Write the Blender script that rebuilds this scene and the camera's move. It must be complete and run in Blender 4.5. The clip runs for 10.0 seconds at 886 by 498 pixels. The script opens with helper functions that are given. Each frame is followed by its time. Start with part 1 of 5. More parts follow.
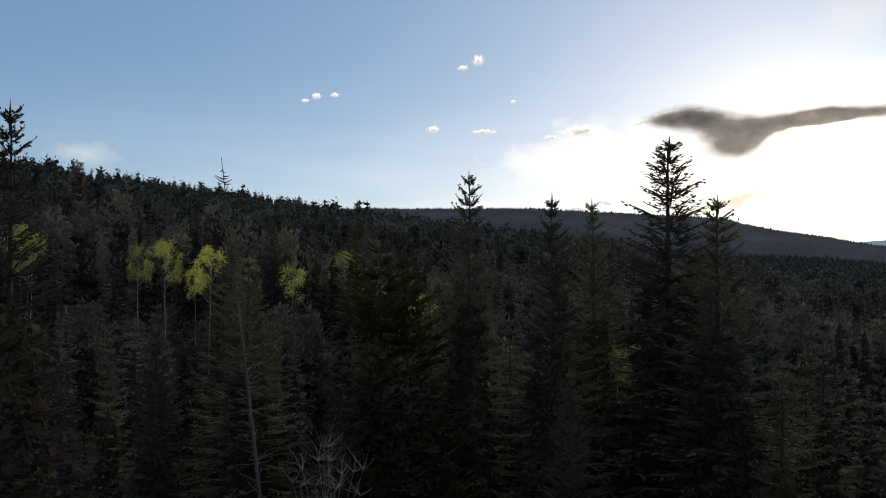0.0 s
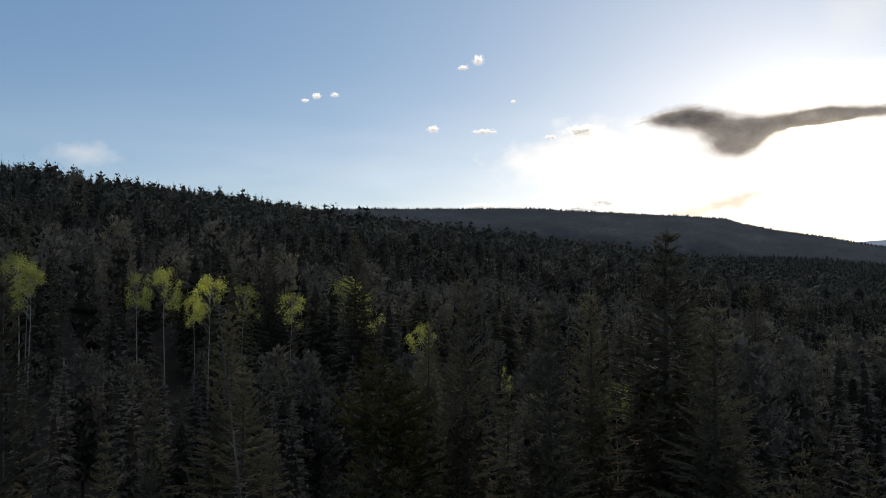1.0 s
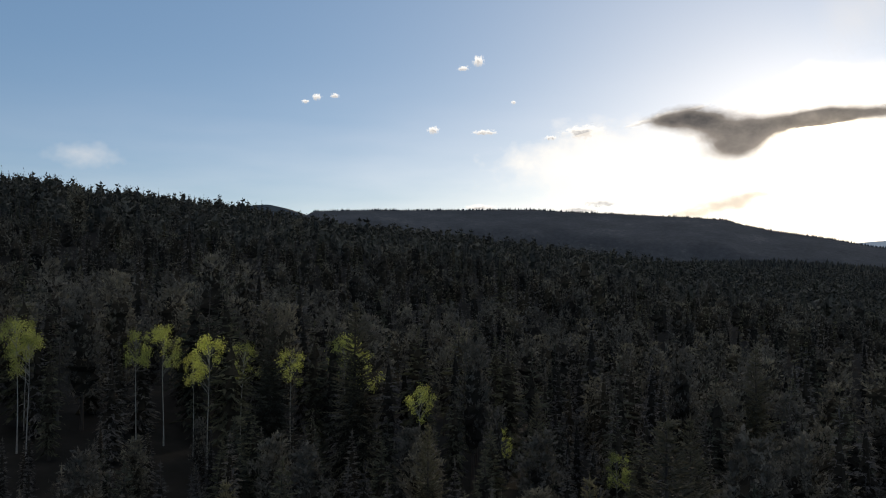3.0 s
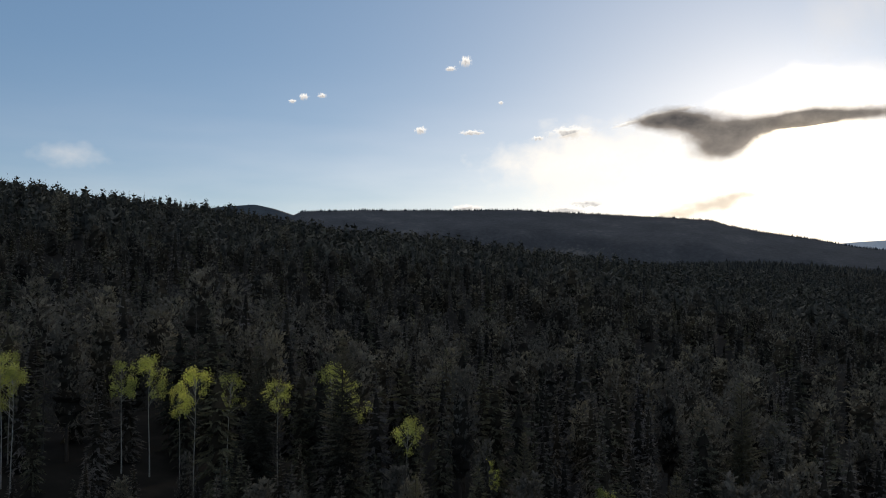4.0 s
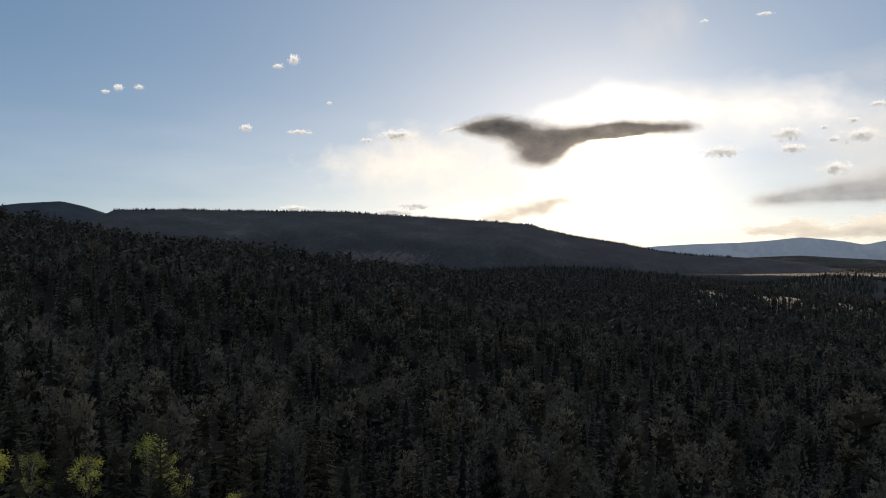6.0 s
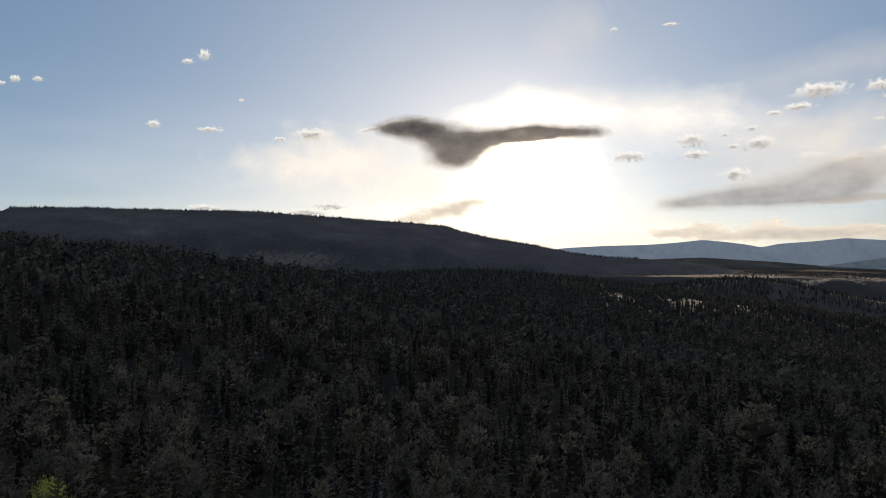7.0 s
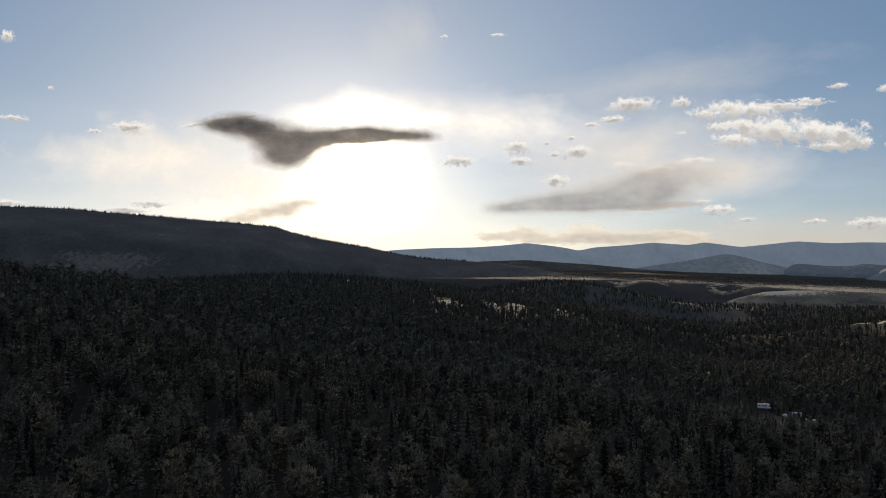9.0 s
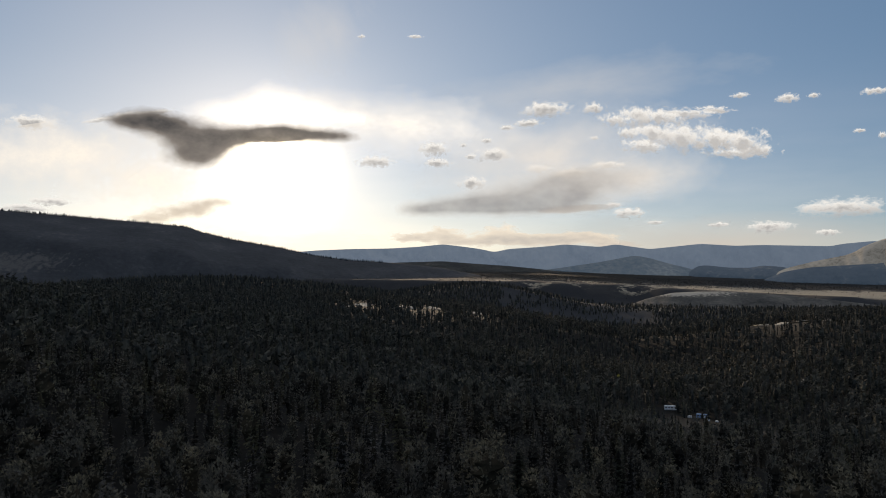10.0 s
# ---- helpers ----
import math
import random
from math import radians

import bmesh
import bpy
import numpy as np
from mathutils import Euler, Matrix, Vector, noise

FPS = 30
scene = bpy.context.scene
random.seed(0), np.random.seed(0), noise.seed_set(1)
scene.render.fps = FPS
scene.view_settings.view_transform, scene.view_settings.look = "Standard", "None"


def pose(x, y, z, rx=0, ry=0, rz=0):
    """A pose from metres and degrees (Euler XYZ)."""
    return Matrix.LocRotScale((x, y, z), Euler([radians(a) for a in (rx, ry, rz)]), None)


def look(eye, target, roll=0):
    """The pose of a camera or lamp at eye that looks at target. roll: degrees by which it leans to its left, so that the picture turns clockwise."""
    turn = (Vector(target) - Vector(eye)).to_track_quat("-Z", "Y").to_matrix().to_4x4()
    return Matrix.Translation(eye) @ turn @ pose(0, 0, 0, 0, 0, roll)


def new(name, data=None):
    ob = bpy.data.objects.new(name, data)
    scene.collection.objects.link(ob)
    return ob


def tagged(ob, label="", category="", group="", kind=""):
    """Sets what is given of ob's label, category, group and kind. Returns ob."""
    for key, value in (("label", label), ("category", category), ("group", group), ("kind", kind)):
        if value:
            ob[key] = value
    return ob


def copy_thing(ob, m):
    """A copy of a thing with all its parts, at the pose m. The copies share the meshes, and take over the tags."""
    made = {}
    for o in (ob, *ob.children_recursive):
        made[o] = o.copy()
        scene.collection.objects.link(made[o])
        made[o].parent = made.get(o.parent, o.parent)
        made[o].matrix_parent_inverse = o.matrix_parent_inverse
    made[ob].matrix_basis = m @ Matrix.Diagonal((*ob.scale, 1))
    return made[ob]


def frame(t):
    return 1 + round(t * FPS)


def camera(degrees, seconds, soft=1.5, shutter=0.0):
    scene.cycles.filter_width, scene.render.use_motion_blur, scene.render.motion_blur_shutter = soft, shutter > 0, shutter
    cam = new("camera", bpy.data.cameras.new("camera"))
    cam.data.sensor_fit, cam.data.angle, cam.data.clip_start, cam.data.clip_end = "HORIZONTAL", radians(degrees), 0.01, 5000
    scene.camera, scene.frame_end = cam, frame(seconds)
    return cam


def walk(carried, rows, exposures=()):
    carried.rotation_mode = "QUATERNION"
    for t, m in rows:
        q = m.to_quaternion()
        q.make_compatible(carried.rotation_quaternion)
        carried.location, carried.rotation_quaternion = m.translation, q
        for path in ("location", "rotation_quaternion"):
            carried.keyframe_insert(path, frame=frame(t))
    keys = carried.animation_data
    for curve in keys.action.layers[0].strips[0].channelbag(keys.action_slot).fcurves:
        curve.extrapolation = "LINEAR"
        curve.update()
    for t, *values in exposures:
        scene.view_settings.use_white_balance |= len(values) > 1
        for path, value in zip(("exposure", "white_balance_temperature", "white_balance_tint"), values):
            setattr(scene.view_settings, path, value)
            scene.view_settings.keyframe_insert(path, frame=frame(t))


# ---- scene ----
cam = camera(57.97, 10.0, 1.0)
PATH = [
    (0.0, pose(-0.000, 0.000, 14.000, 91.869, -0.028, 0.000)),
    (0.5, pose(0.058, -0.028, 15.446, 91.852, -0.027, 0.024)),
    (1.0, pose(0.095, -0.002, 16.855, 91.825, -0.008, 0.008)),
    (1.5, pose(0.129, 0.059, 18.198, 91.832, -0.075, 0.019)),
    (2.0, pose(0.134, 0.089, 19.640, 91.835, -0.071, 0.016)),
    (2.5, pose(0.138, 0.078, 21.125, 91.824, -0.018, 0.025)),
    (3.2, pose(0.127, 0.027, 23.238, 91.810, -0.002, 0.020)),
    (3.6, pose(0.120, -0.002, 24.446, 91.801, 0.007, 0.015)),
    (3.8, pose(0.117, -0.017, 25.050, 91.797, 0.011, -0.080)),
    (4.0, pose(0.114, -0.031, 25.654, 91.793, 0.016, -0.881)),
    (4.5, pose(0.065, -0.024, 27.198, 91.807, 0.082, -3.912)),
    (5.0, pose(0.006, -0.040, 28.746, 91.807, 0.081, -6.989)),
    (5.5, pose(-0.013, -0.067, 30.372, 91.809, 0.075, -10.094)),
    (7.0, pose(0.125, -0.100, 35.240, 91.846, 0.023, -19.270)),
    (7.5, pose(0.116, -0.142, 36.782, 91.839, 0.002, -22.344)),
    (8.0, pose(0.057, -0.213, 38.289, 91.873, -0.018, -25.353)),
    (8.5, pose(-0.039, -0.291, 39.815, 91.869, -0.046, -28.366)),
    (9.0, pose(-0.106, -0.366, 41.403, 91.883, -0.007, -31.351)),
    (9.5, pose(-0.146, -0.448, 42.988, 91.885, 0.013, -34.345)),
    (10.0, pose(-0.166, -0.538, 44.640, 91.924, -0.012, -37.316)),
]
EXPOSURES = [(0.0, 0.4, 7700, 12), (4.0, 0.24, 7700, 12), (6.0, 0.06, 7700, 12), (10.0, -0.08, 7650, 12)]
walk(cam, PATH, EXPOSURES)


# ---------------------------------------------------------------- light
SUN_AZ, SUN_EL = radians(20.4), radians(10.65)
SUN_DIR = Vector((math.sin(SUN_AZ) * math.cos(SUN_EL), math.cos(SUN_AZ) * math.cos(SUN_EL), math.sin(SUN_EL)))


# middle of the sunlit veil, a little under the sun itself, which stands behind the dark cloud
VEIL_AZ, VEIL_EL = radians(25.6), radians(7.4)
VEIL_DIR = Vector((math.sin(VEIL_AZ) * math.cos(VEIL_EL), math.cos(VEIL_AZ) * math.cos(VEIL_EL), math.sin(VEIL_EL)))


def build_world():
    world = bpy.data.worlds.new("evening_sky")
    scene.world = world
    world.use_nodes = True
    nt = world.node_tree
    n, l = nt.nodes, nt.links
    n.clear()
    sky = n.new("ShaderNodeTexSky")
    sky.sky_type, sky.sun_disc = "NISHITA", False
    sky.sun_elevation, sky.sun_rotation = SUN_EL, SUN_AZ
    sky.altitude, sky.air_density, sky.dust_density, sky.ozone_density = 2400, 1.0, 1.0, 1.6
    base = n.new("ShaderNodeBackground")
    base.inputs["Strength"].default_value = SKY_STRENGTH
    l.new(sky.outputs[0], base.inputs["Color"])
    # sunlit veil of thin cloud round the sun
    co = n.new("ShaderNodeTexCoord")
    dot = n.new("ShaderNodeVectorMath")
    dot.operation = "DOT_PRODUCT"
    l.new(co.outputs["Generated"], dot.inputs[0])
    dot.inputs[1].default_value = VEIL_DIR
    last = None
    for power, colour, gain in ((1500, (1.0, 0.88, 0.66), 25.0), (160, (1.0, 0.92, 0.78), 0.3), (26, (1.0, 0.97, 0.92), 0.12), (8, (1.0, 0.97, 0.93), 0.12), (0, (0.19, 0.48, 1.0), 0.25)):
        clip = n.new("ShaderNodeMath")
        clip.operation = "MAXIMUM"
        clip.inputs[1].default_value = 0.0
        l.new(dot.outputs["Value"], clip.inputs[0])
        pw = n.new("ShaderNodeMath")
        pw.operation = "POWER"
        pw.inputs[1].default_value = power
        l.new(clip.outputs[0], pw.inputs[0])
        gn = n.new("ShaderNodeMath")
        gn.operation = "MULTIPLY"
        gn.inputs[1].default_value = gain
        l.new(pw.outputs[0], gn.inputs[0])
        bg = n.new("ShaderNodeBackground")
        bg.inputs["Color"].default_value = (*colour, 1)
        if power == 0:
            # overhead and out of view the blue gives way to a brighter grey, added to light the crowns from above
            up = n.new("ShaderNodeSeparateXYZ")
            l.new(co.outputs["Generated"], up.inputs[0])
            grey = n.new("ShaderNodeMapRange")
            grey.interpolation_type = "SMOOTHSTEP"
            grey.inputs[1].default_value, grey.inputs[2].default_value = 0.34, 0.9
            l.new(up.outputs[2], grey.inputs[0])
            blend = n.new("ShaderNodeMix")
            blend.data_type = "RGBA"
            blend.inputs[6].default_value, blend.inputs[7].default_value = (*colour, 1), (1.45, 1.55, 1.75, 1)
            l.new(grey.outputs[0], blend.inputs[0])
            l.new(blend.outputs[2], bg.inputs["Color"])
        l.new(gn.outputs[0], bg.inputs["Strength"])
        add = n.new("ShaderNodeAddShader")
        l.new((last or base).outputs[0], add.inputs[0])
        l.new(bg.outputs[0], add.inputs[1])
        last = add
    # thin high cloud, thicker towards the horizon and the sun
    sep = n.new("ShaderNodeSeparateXYZ")
    l.new(co.outputs["Generated"], sep.inputs[0])
    low = n.new("ShaderNodeMapRange")
    low.interpolation_type = "SMOOTHSTEP"
    low.inputs[1].default_value, low.inputs[2].default_value, low.inputs[3].default_value, low.inputs[4].default_value = 0.02, 0.27, 1.0, 0.0
    l.new(sep.outputs[2], low.inputs[0])
    stretch = n.new("ShaderNodeMapping")
    stretch.inputs["Scale"].default_value = (3.0, 3.0, 16.0)
    l.new(co.outputs["Generated"], stretch.inputs["Vector"])
    streaks = n.new("ShaderNodeTexNoise")
    streaks.inputs["Scale"].default_value, streaks.inputs["Detail"].default_value, streaks.inputs["Roughness"].default_value = 1.6, 5, 0.5
    l.new(stretch.outputs[0], streaks.inputs["Vector"])
    band = n.new("ShaderNodeMapRange")
    band.inputs[1].default_value, band.inputs[2].default_value, band.inputs[3].default_value, band.inputs[4].default_value = 0.32, 0.68, 0.35, 1.0
    l.new(streaks.outputs[0], band.inputs[0])
    near_sun = n.new("ShaderNodeMath")
    near_sun.operation = "POWER"
    near_sun.inputs[1].default_value = 1.4
    l.new(clip.outputs[0], near_sun.inputs[0])
    amount = n.new("ShaderNodeMath")
    amount.operation = "MULTIPLY"
    l.new(low.outputs[0], amount.inputs[0])
    l.new(band.outputs[0], amount.inputs[1])
    total = n.new("ShaderNodeMath")
    total.operation = "MULTIPLY"
    l.new(amount.outputs[0], total.inputs[0])
    l.new(near_sun.outputs[0], total.inputs[1])
    gain = n.new("ShaderNodeMath")
    gain.operation = "MULTIPLY"
    gain.inputs[1].default_value = VEIL_LIGHT
    l.new(total.outputs[0], gain.inputs[0])
    veil = n.new("ShaderNodeBackground")
    veil.inputs["Color"].default_value = (1.0, 0.8, 0.65, 1)
    l.new(gain.outputs[0], veil.inputs["Strength"])
    both = n.new("ShaderNodeAddShader")
    l.new(last.outputs[0], both.inputs[0])
    l.new(veil.outputs[0], both.inputs[1])
    last = both
    out = n.new("ShaderNodeOutputWorld")
    l.new(last.outputs[0], out.inputs["Surface"])


SKY_STRENGTH, VEIL_LIGHT = 0.05, 0.2
build_world()
lamp = bpy.data.lights.new("sun", "SUN")
lamp.energy, lamp.angle, lamp.color = 4.0, radians(1.6), (1.0, 0.84, 0.66)
sun_lamp = new("sun", lamp)
sun_lamp.matrix_world = look(SUN_DIR * 100, (0, 0, 0))


# ---------------------------------------------------------------- materials
def material(name):
    m = bpy.data.materials.new(name)
    m.use_nodes = True
    nt = m.node_tree
    nt.nodes.clear()
    out = nt.nodes.new("ShaderNodeOutputMaterial")
    return m, nt.nodes, nt.links, out


def noise_node(n, l, scale, detail=4, vector=None, rough=0.6):
    t = n.new("ShaderNodeTexNoise")
    t.inputs["Scale"].default_value, t.inputs["Detail"].default_value, t.inputs["Roughness"].default_value = scale, detail, rough
    if vector is not None:
        l.new(vector, t.inputs["Vector"])
    return t


def ramp(n, l, fac, stops):
    r = n.new("ShaderNodeValToRGB")
    e = r.color_ramp.elements
    while len(e) < len(stops):
        e.new(0.5)
    for el, (p, c) in zip(e, stops):
        el.position, el.color = p, (*c, 1)
    l.new(fac, r.inputs[0])
    return r


def mixed(n, l, fac, a, b, kind="MIX"):
    m = n.new("ShaderNodeMix")
    m.data_type, m.blend_type = "RGBA", kind
    for s, v in ((0, fac), (6, a), (7, b)):
        if isinstance(v, (int, float)):
            m.inputs[s].default_value = v
        elif isinstance(v, tuple):
            m.inputs[s].default_value = (*v, 1)
        else:
            l.new(v, m.inputs[s])
    return m.outputs[2]


def math_node(n, l, op, a, b=0.0, clamp=False):
    m = n.new("ShaderNodeMath")
    m.operation, m.use_clamp = op, clamp
    for s, v in enumerate((a, b)):
        if isinstance(v, (int, float)):
            m.inputs[s].default_value = v
        else:
            l.new(v, m.inputs[s])
    return m.outputs[0]


def foliage(name, colour, translucent=0.15, rough=0.6, grain=3.0, spread=0.45, gloss=0.08, gaps=0.0, mesh=7.0):
    """Needles or leaves: spray by spray, clump by clump and tree by tree variation, a little light passing through."""
    m, n, l, out = material(name)
    co = n.new("ShaderNodeTexCoord")
    geo = n.new("ShaderNodeNewGeometry")
    info = n.new("ShaderNodeObjectInfo")
    stand = noise_node(n, l, 0.22, 2, co.outputs["Object"])
    fine = noise_node(n, l, grain, 3, co.outputs["Object"], 0.7)
    v = math_node(n, l, "ADD", math_node(n, l, "SUBTRACT", math_node(n, l, "MULTIPLY", stand.outputs[0], 1.6), 0.575), math_node(n, l, "MULTIPLY", fine.outputs[0], 0.25))
    v = math_node(n, l, "ADD", v, math_node(n, l, "MULTIPLY", geo.outputs["Random Per Island"], 0.3))
    low, high = 1 - spread, 1 + 1.3 * spread
    r = ramp(n, l, v, ((0.25, tuple(c * low for c in colour)), (0.5, colour), (0.78, (colour[0] * high * 1.03, colour[1] * high, colour[2] * high * 0.92))))
    tint = ramp(n, l, info.outputs["Random"], ((0.0, (0.62, 0.66, 0.7)), (0.5, (1.0, 1.0, 1.0)), (1.0, (1.5, 1.42, 1.22))))
    col = mixed(n, l, 1.0, r.outputs[0], tint.outputs[0], "MULTIPLY")
    p = n.new("ShaderNodeBsdfPrincipled")
    p.inputs["Roughness"].default_value = rough
    p.inputs["Specular IOR Level"].default_value = gloss
    l.new(col, p.inputs["Base Color"])
    tr = n.new("ShaderNodeBsdfTranslucent")
    l.new(mixed(n, l, 1.0, col, (1.0, 1.0, 0.85), "MULTIPLY"), tr.inputs["Color"])
    mx = n.new("ShaderNodeMixShader")
    mx.inputs[0].default_value = translucent
    l.new(p.outputs[0], mx.inputs[1])
    l.new(tr.outputs[0], mx.inputs[2])
    if not gaps:
        l.new(mx.outputs[0], out.inputs["Surface"])
        return m
    # open spaces between the twigs
    holes = noise_node(n, l, mesh, 3, co.outputs["Object"], 0.65)
    cover = math_node(n, l, "GREATER_THAN", holes.outputs[0], gaps)
    clear = n.new("ShaderNodeBsdfTransparent")
    leafy = n.new("ShaderNodeMixShader")
    l.new(cover, leafy.inputs[0])
    l.new(clear.outputs[0], leafy.inputs[1])
    l.new(mx.outputs[0], leafy.inputs[2])
    l.new(leafy.outputs[0], out.inputs["Surface"])
    return m


def surface(name, stops, scale, rough=0.85, bump=0.3, fine=8.0, stretch=(1, 1, 1), haze_glow=None, bare=None):
    """A rough natural surface: two scales of noise through a colour ramp, and relief."""
    m, n, l, out = material(name)
    co = n.new("ShaderNodeTexCoord")
    mp = n.new("ShaderNodeMapping")
    mp.inputs["Scale"].default_value = stretch
    l.new(co.outputs["Object"], mp.inputs["Vector"])
    a = noise_node(n, l, scale, 6, mp.outputs[0])
    b = noise_node(n, l, scale * fine, 4, mp.outputs[0])
    v = math_node(n, l, "ADD", math_node(n, l, "MULTIPLY", a.outputs[0], 0.65), math_node(n, l, "MULTIPLY", b.outputs[0], 0.35))
    r = ramp(n, l, v, stops)
    p = n.new("ShaderNodeBsdfPrincipled")
    p.inputs["Roughness"].default_value = rough
    p.inputs["Specular IOR Level"].default_value = 0.2
    tone = r.outputs[0]
    if bare:
        # a ragged pale patch, scrub on the mesa, painted sunlight on the knoll: (centre, half sizes, colour)
        spot = n.new("ShaderNodeMapping")
        spot.vector_type = "TEXTURE"
        spot.inputs["Location"].default_value, spot.inputs["Scale"].default_value = bare[0], bare[1]
        l.new(co.outputs["Object"], spot.inputs["Vector"])
        away = n.new("ShaderNodeVectorMath")
        away.operation = "LENGTH"
        l.new(spot.outputs[0], away.inputs[0])
        ragged = math_node(n, l, "ADD", away.outputs["Value"], math_node(n, l, "MULTIPLY", math_node(n, l, "SUBTRACT", b.outputs[0], 0.5), 2.6))
        pale_patch = math_node(n, l, "MULTIPLY", math_node(n, l, "SUBTRACT", 1.15, ragged), 2.0, True)
        tone = mixed(n, l, pale_patch, tone, bare[2])
    l.new(tone, p.inputs["Base Color"])
    bp = n.new("ShaderNodeBump")
    bp.inputs["Strength"].default_value, bp.inputs["Distance"].default_value = bump, 1.0 / scale * 0.1
    l.new(v, bp.inputs["Height"])
    l.new(bp.outputs[0], p.inputs["Normal"])
    # blue haze over the far ranges, put in as even emission
    if haze_glow:
        p.inputs["Emission Color"].default_value, p.inputs["Emission Strength"].default_value = (*haze_glow, 1), 1.0
    l.new(p.outputs[0], out.inputs["Surface"])
    return m


def plain(name, colour, rough=0.5, metal=0.0):
    m, n, l, out = material(name)
    co = n.new("ShaderNodeTexCoord")
    t = noise_node(n, l, 3.0, 5, co.outputs["Object"])
    col = mixed(n, l, t.outputs[0], tuple(c * 0.8 for c in colour), tuple(min(1, c * 1.15) for c in colour))
    p = n.new("ShaderNodeBsdfPrincipled")
    p.inputs["Roughness"].default_value, p.inputs["Metallic"].default_value = rough, metal
    l.new(col, p.inputs["Base Color"])
    l.new(p.outputs[0], out.inputs["Surface"])
    return m


def cloud_material(name, rim, core, density, soft, wisp, strength=1.0, scale=1.6, under=0.0, lobes=()):
    """Backlit cloud as emission: light edges and a grey middle are painted by thickness. Shape from the cloud's own
    coordinates.
    """
    m, n, l, out = material(name)
    co = n.new("ShaderNodeTexCoord")
    info = n.new("ShaderNodeObjectInfo")
    flat = n.new("ShaderNodeVectorMath")
    flat.operation = "MULTIPLY"
    flat.inputs[1].default_value = (1, 0, 1)
    l.new(co.outputs["Object"], flat.inputs[0])
    ln = n.new("ShaderNodeVectorMath")
    ln.operation = "LENGTH"
    l.new(flat.outputs[0], ln.inputs[0])
    shift = n.new("ShaderNodeCombineXYZ")
    l.new(math_node(n, l, "MULTIPLY", info.outputs["Random"], 90.0), shift.inputs[1])
    ps = n.new("ShaderNodeVectorMath")
    ps.operation = "ADD"
    l.new(flat.outputs[0], ps.inputs[0])
    l.new(shift.outputs[0], ps.inputs[1])
    mp = n.new("ShaderNodeMapping")
    mp.inputs["Scale"].default_value = (2.2, 1, 1.0)
    l.new(ps.outputs[0], mp.inputs["Vector"])
    t = noise_node(n, l, scale, 8, mp.outputs[0], 0.62)
    form = math_node(n, l, "SUBTRACT", 0.78, ln.outputs["Value"])
    whole = None
    for cx, cz, rx, rz in lobes:
        place = n.new("ShaderNodeMapping")
        place.vector_type = "TEXTURE"
        place.inputs["Location"].default_value, place.inputs["Scale"].default_value = (cx, 0, cz), (rx, 1, rz)
        l.new(flat.outputs[0], place.inputs["Vector"])
        far = n.new("ShaderNodeVectorMath")
        far.operation = "DOT_PRODUCT"
        l.new(place.outputs[0], far.inputs[0])
        l.new(place.outputs[0], far.inputs[1])
        one = math_node(n, l, "EXPONENT", math_node(n, l, "MULTIPLY", far.outputs["Value"], -1.1))
        whole = one if whole is None else math_node(n, l, "ADD", whole, one)
    if whole is not None:
        form = math_node(n, l, "SUBTRACT", math_node(n, l, "MINIMUM", whole, 1.7), 0.4)
    thick = math_node(n, l, "ADD", form, math_node(n, l, "MULTIPLY", math_node(n, l, "SUBTRACT", t.outputs[0], 0.5), wisp))
    alpha = math_node(n, l, "MULTIPLY", math_node(n, l, "DIVIDE", thick, soft, True), density)
    alpha = math_node(n, l, "MULTIPLY", alpha, 1.0, True)
    sxyz = n.new("ShaderNodeSeparateXYZ")
    l.new(flat.outputs[0], sxyz.inputs[0])
    lower = math_node(n, l, "MULTIPLY", sxyz.outputs[2], -under)
    depth = math_node(n, l, "ADD", math_node(n, l, "SUBTRACT", thick, soft * (0.1 if lobes else 0.35)), lower)
    if lobes:
        billow = noise_node(n, l, scale * 1.3, 5, mp.outputs[0], 0.55)
        depth = math_node(n, l, "ADD", depth, math_node(n, l, "MULTIPLY", math_node(n, l, "SUBTRACT", billow.outputs[0], 0.5), 1.1))
    grey = math_node(n, l, "DIVIDE", depth, 1.65 if lobes else 0.7, True)
    col = mixed(n, l, grey, rim, core)
    em = n.new("ShaderNodeEmission")
    em.inputs["Strength"].default_value = strength
    l.new(col, em.inputs["Color"])
    tr = n.new("ShaderNodeBsdfTransparent")
    mx = n.new("ShaderNodeMixShader")
    l.new(alpha, mx.inputs[0])
    l.new(tr.outputs[0], mx.inputs[1])
    l.new(em.outputs[0], mx.inputs[2])
    l.new(mx.outputs[0], out.inputs["Surface"])
    return m


NEEDLES = foliage("spruce_needles", (0.107, 0.102, 0.100), 0.25, 0.9, 3.0, 0.5, 0.08, 0.44, 6.0)
PINE_NEEDLES = foliage("pine_needles", (0.116, 0.109, 0.097), 0.25, 0.9, 3.0, 0.5, 0.08, 0.47, 6.0)
GREEN_NEEDLES = foliage("fir_needles", (0.075, 0.078, 0.060), 0.25, 0.9, 3.0, 0.5, 0.08, 0.44, 6.0)
GREY_NEEDLES = foliage("dry_grey_needles", (0.133, 0.128, 0.134), 0.25, 0.9, 3.0, 0.5, 0.08, 0.46, 6.0)
# darker needles and near-black core: shade inside the crowns, put into the colour
SHADED_NEEDLES = foliage("shaded_inner_needles", (0.05, 0.044, 0.032), 0.08, 0.9, 3.0, 0.45, 0.05, 0.5, 6.5)
SHADED_CORE = foliage("shaded_crown_core", (0.028, 0.024, 0.019), 0.0, 0.95)
CLOSE_NEEDLES = foliage("dense_spruce_sprays", (0.083, 0.081, 0.064), 0.4, 0.75, 5.0)
CLOSE_FIR = foliage("dense_fir_sprays", (0.048, 0.048, 0.02), 0.4, 0.75, 5.0)
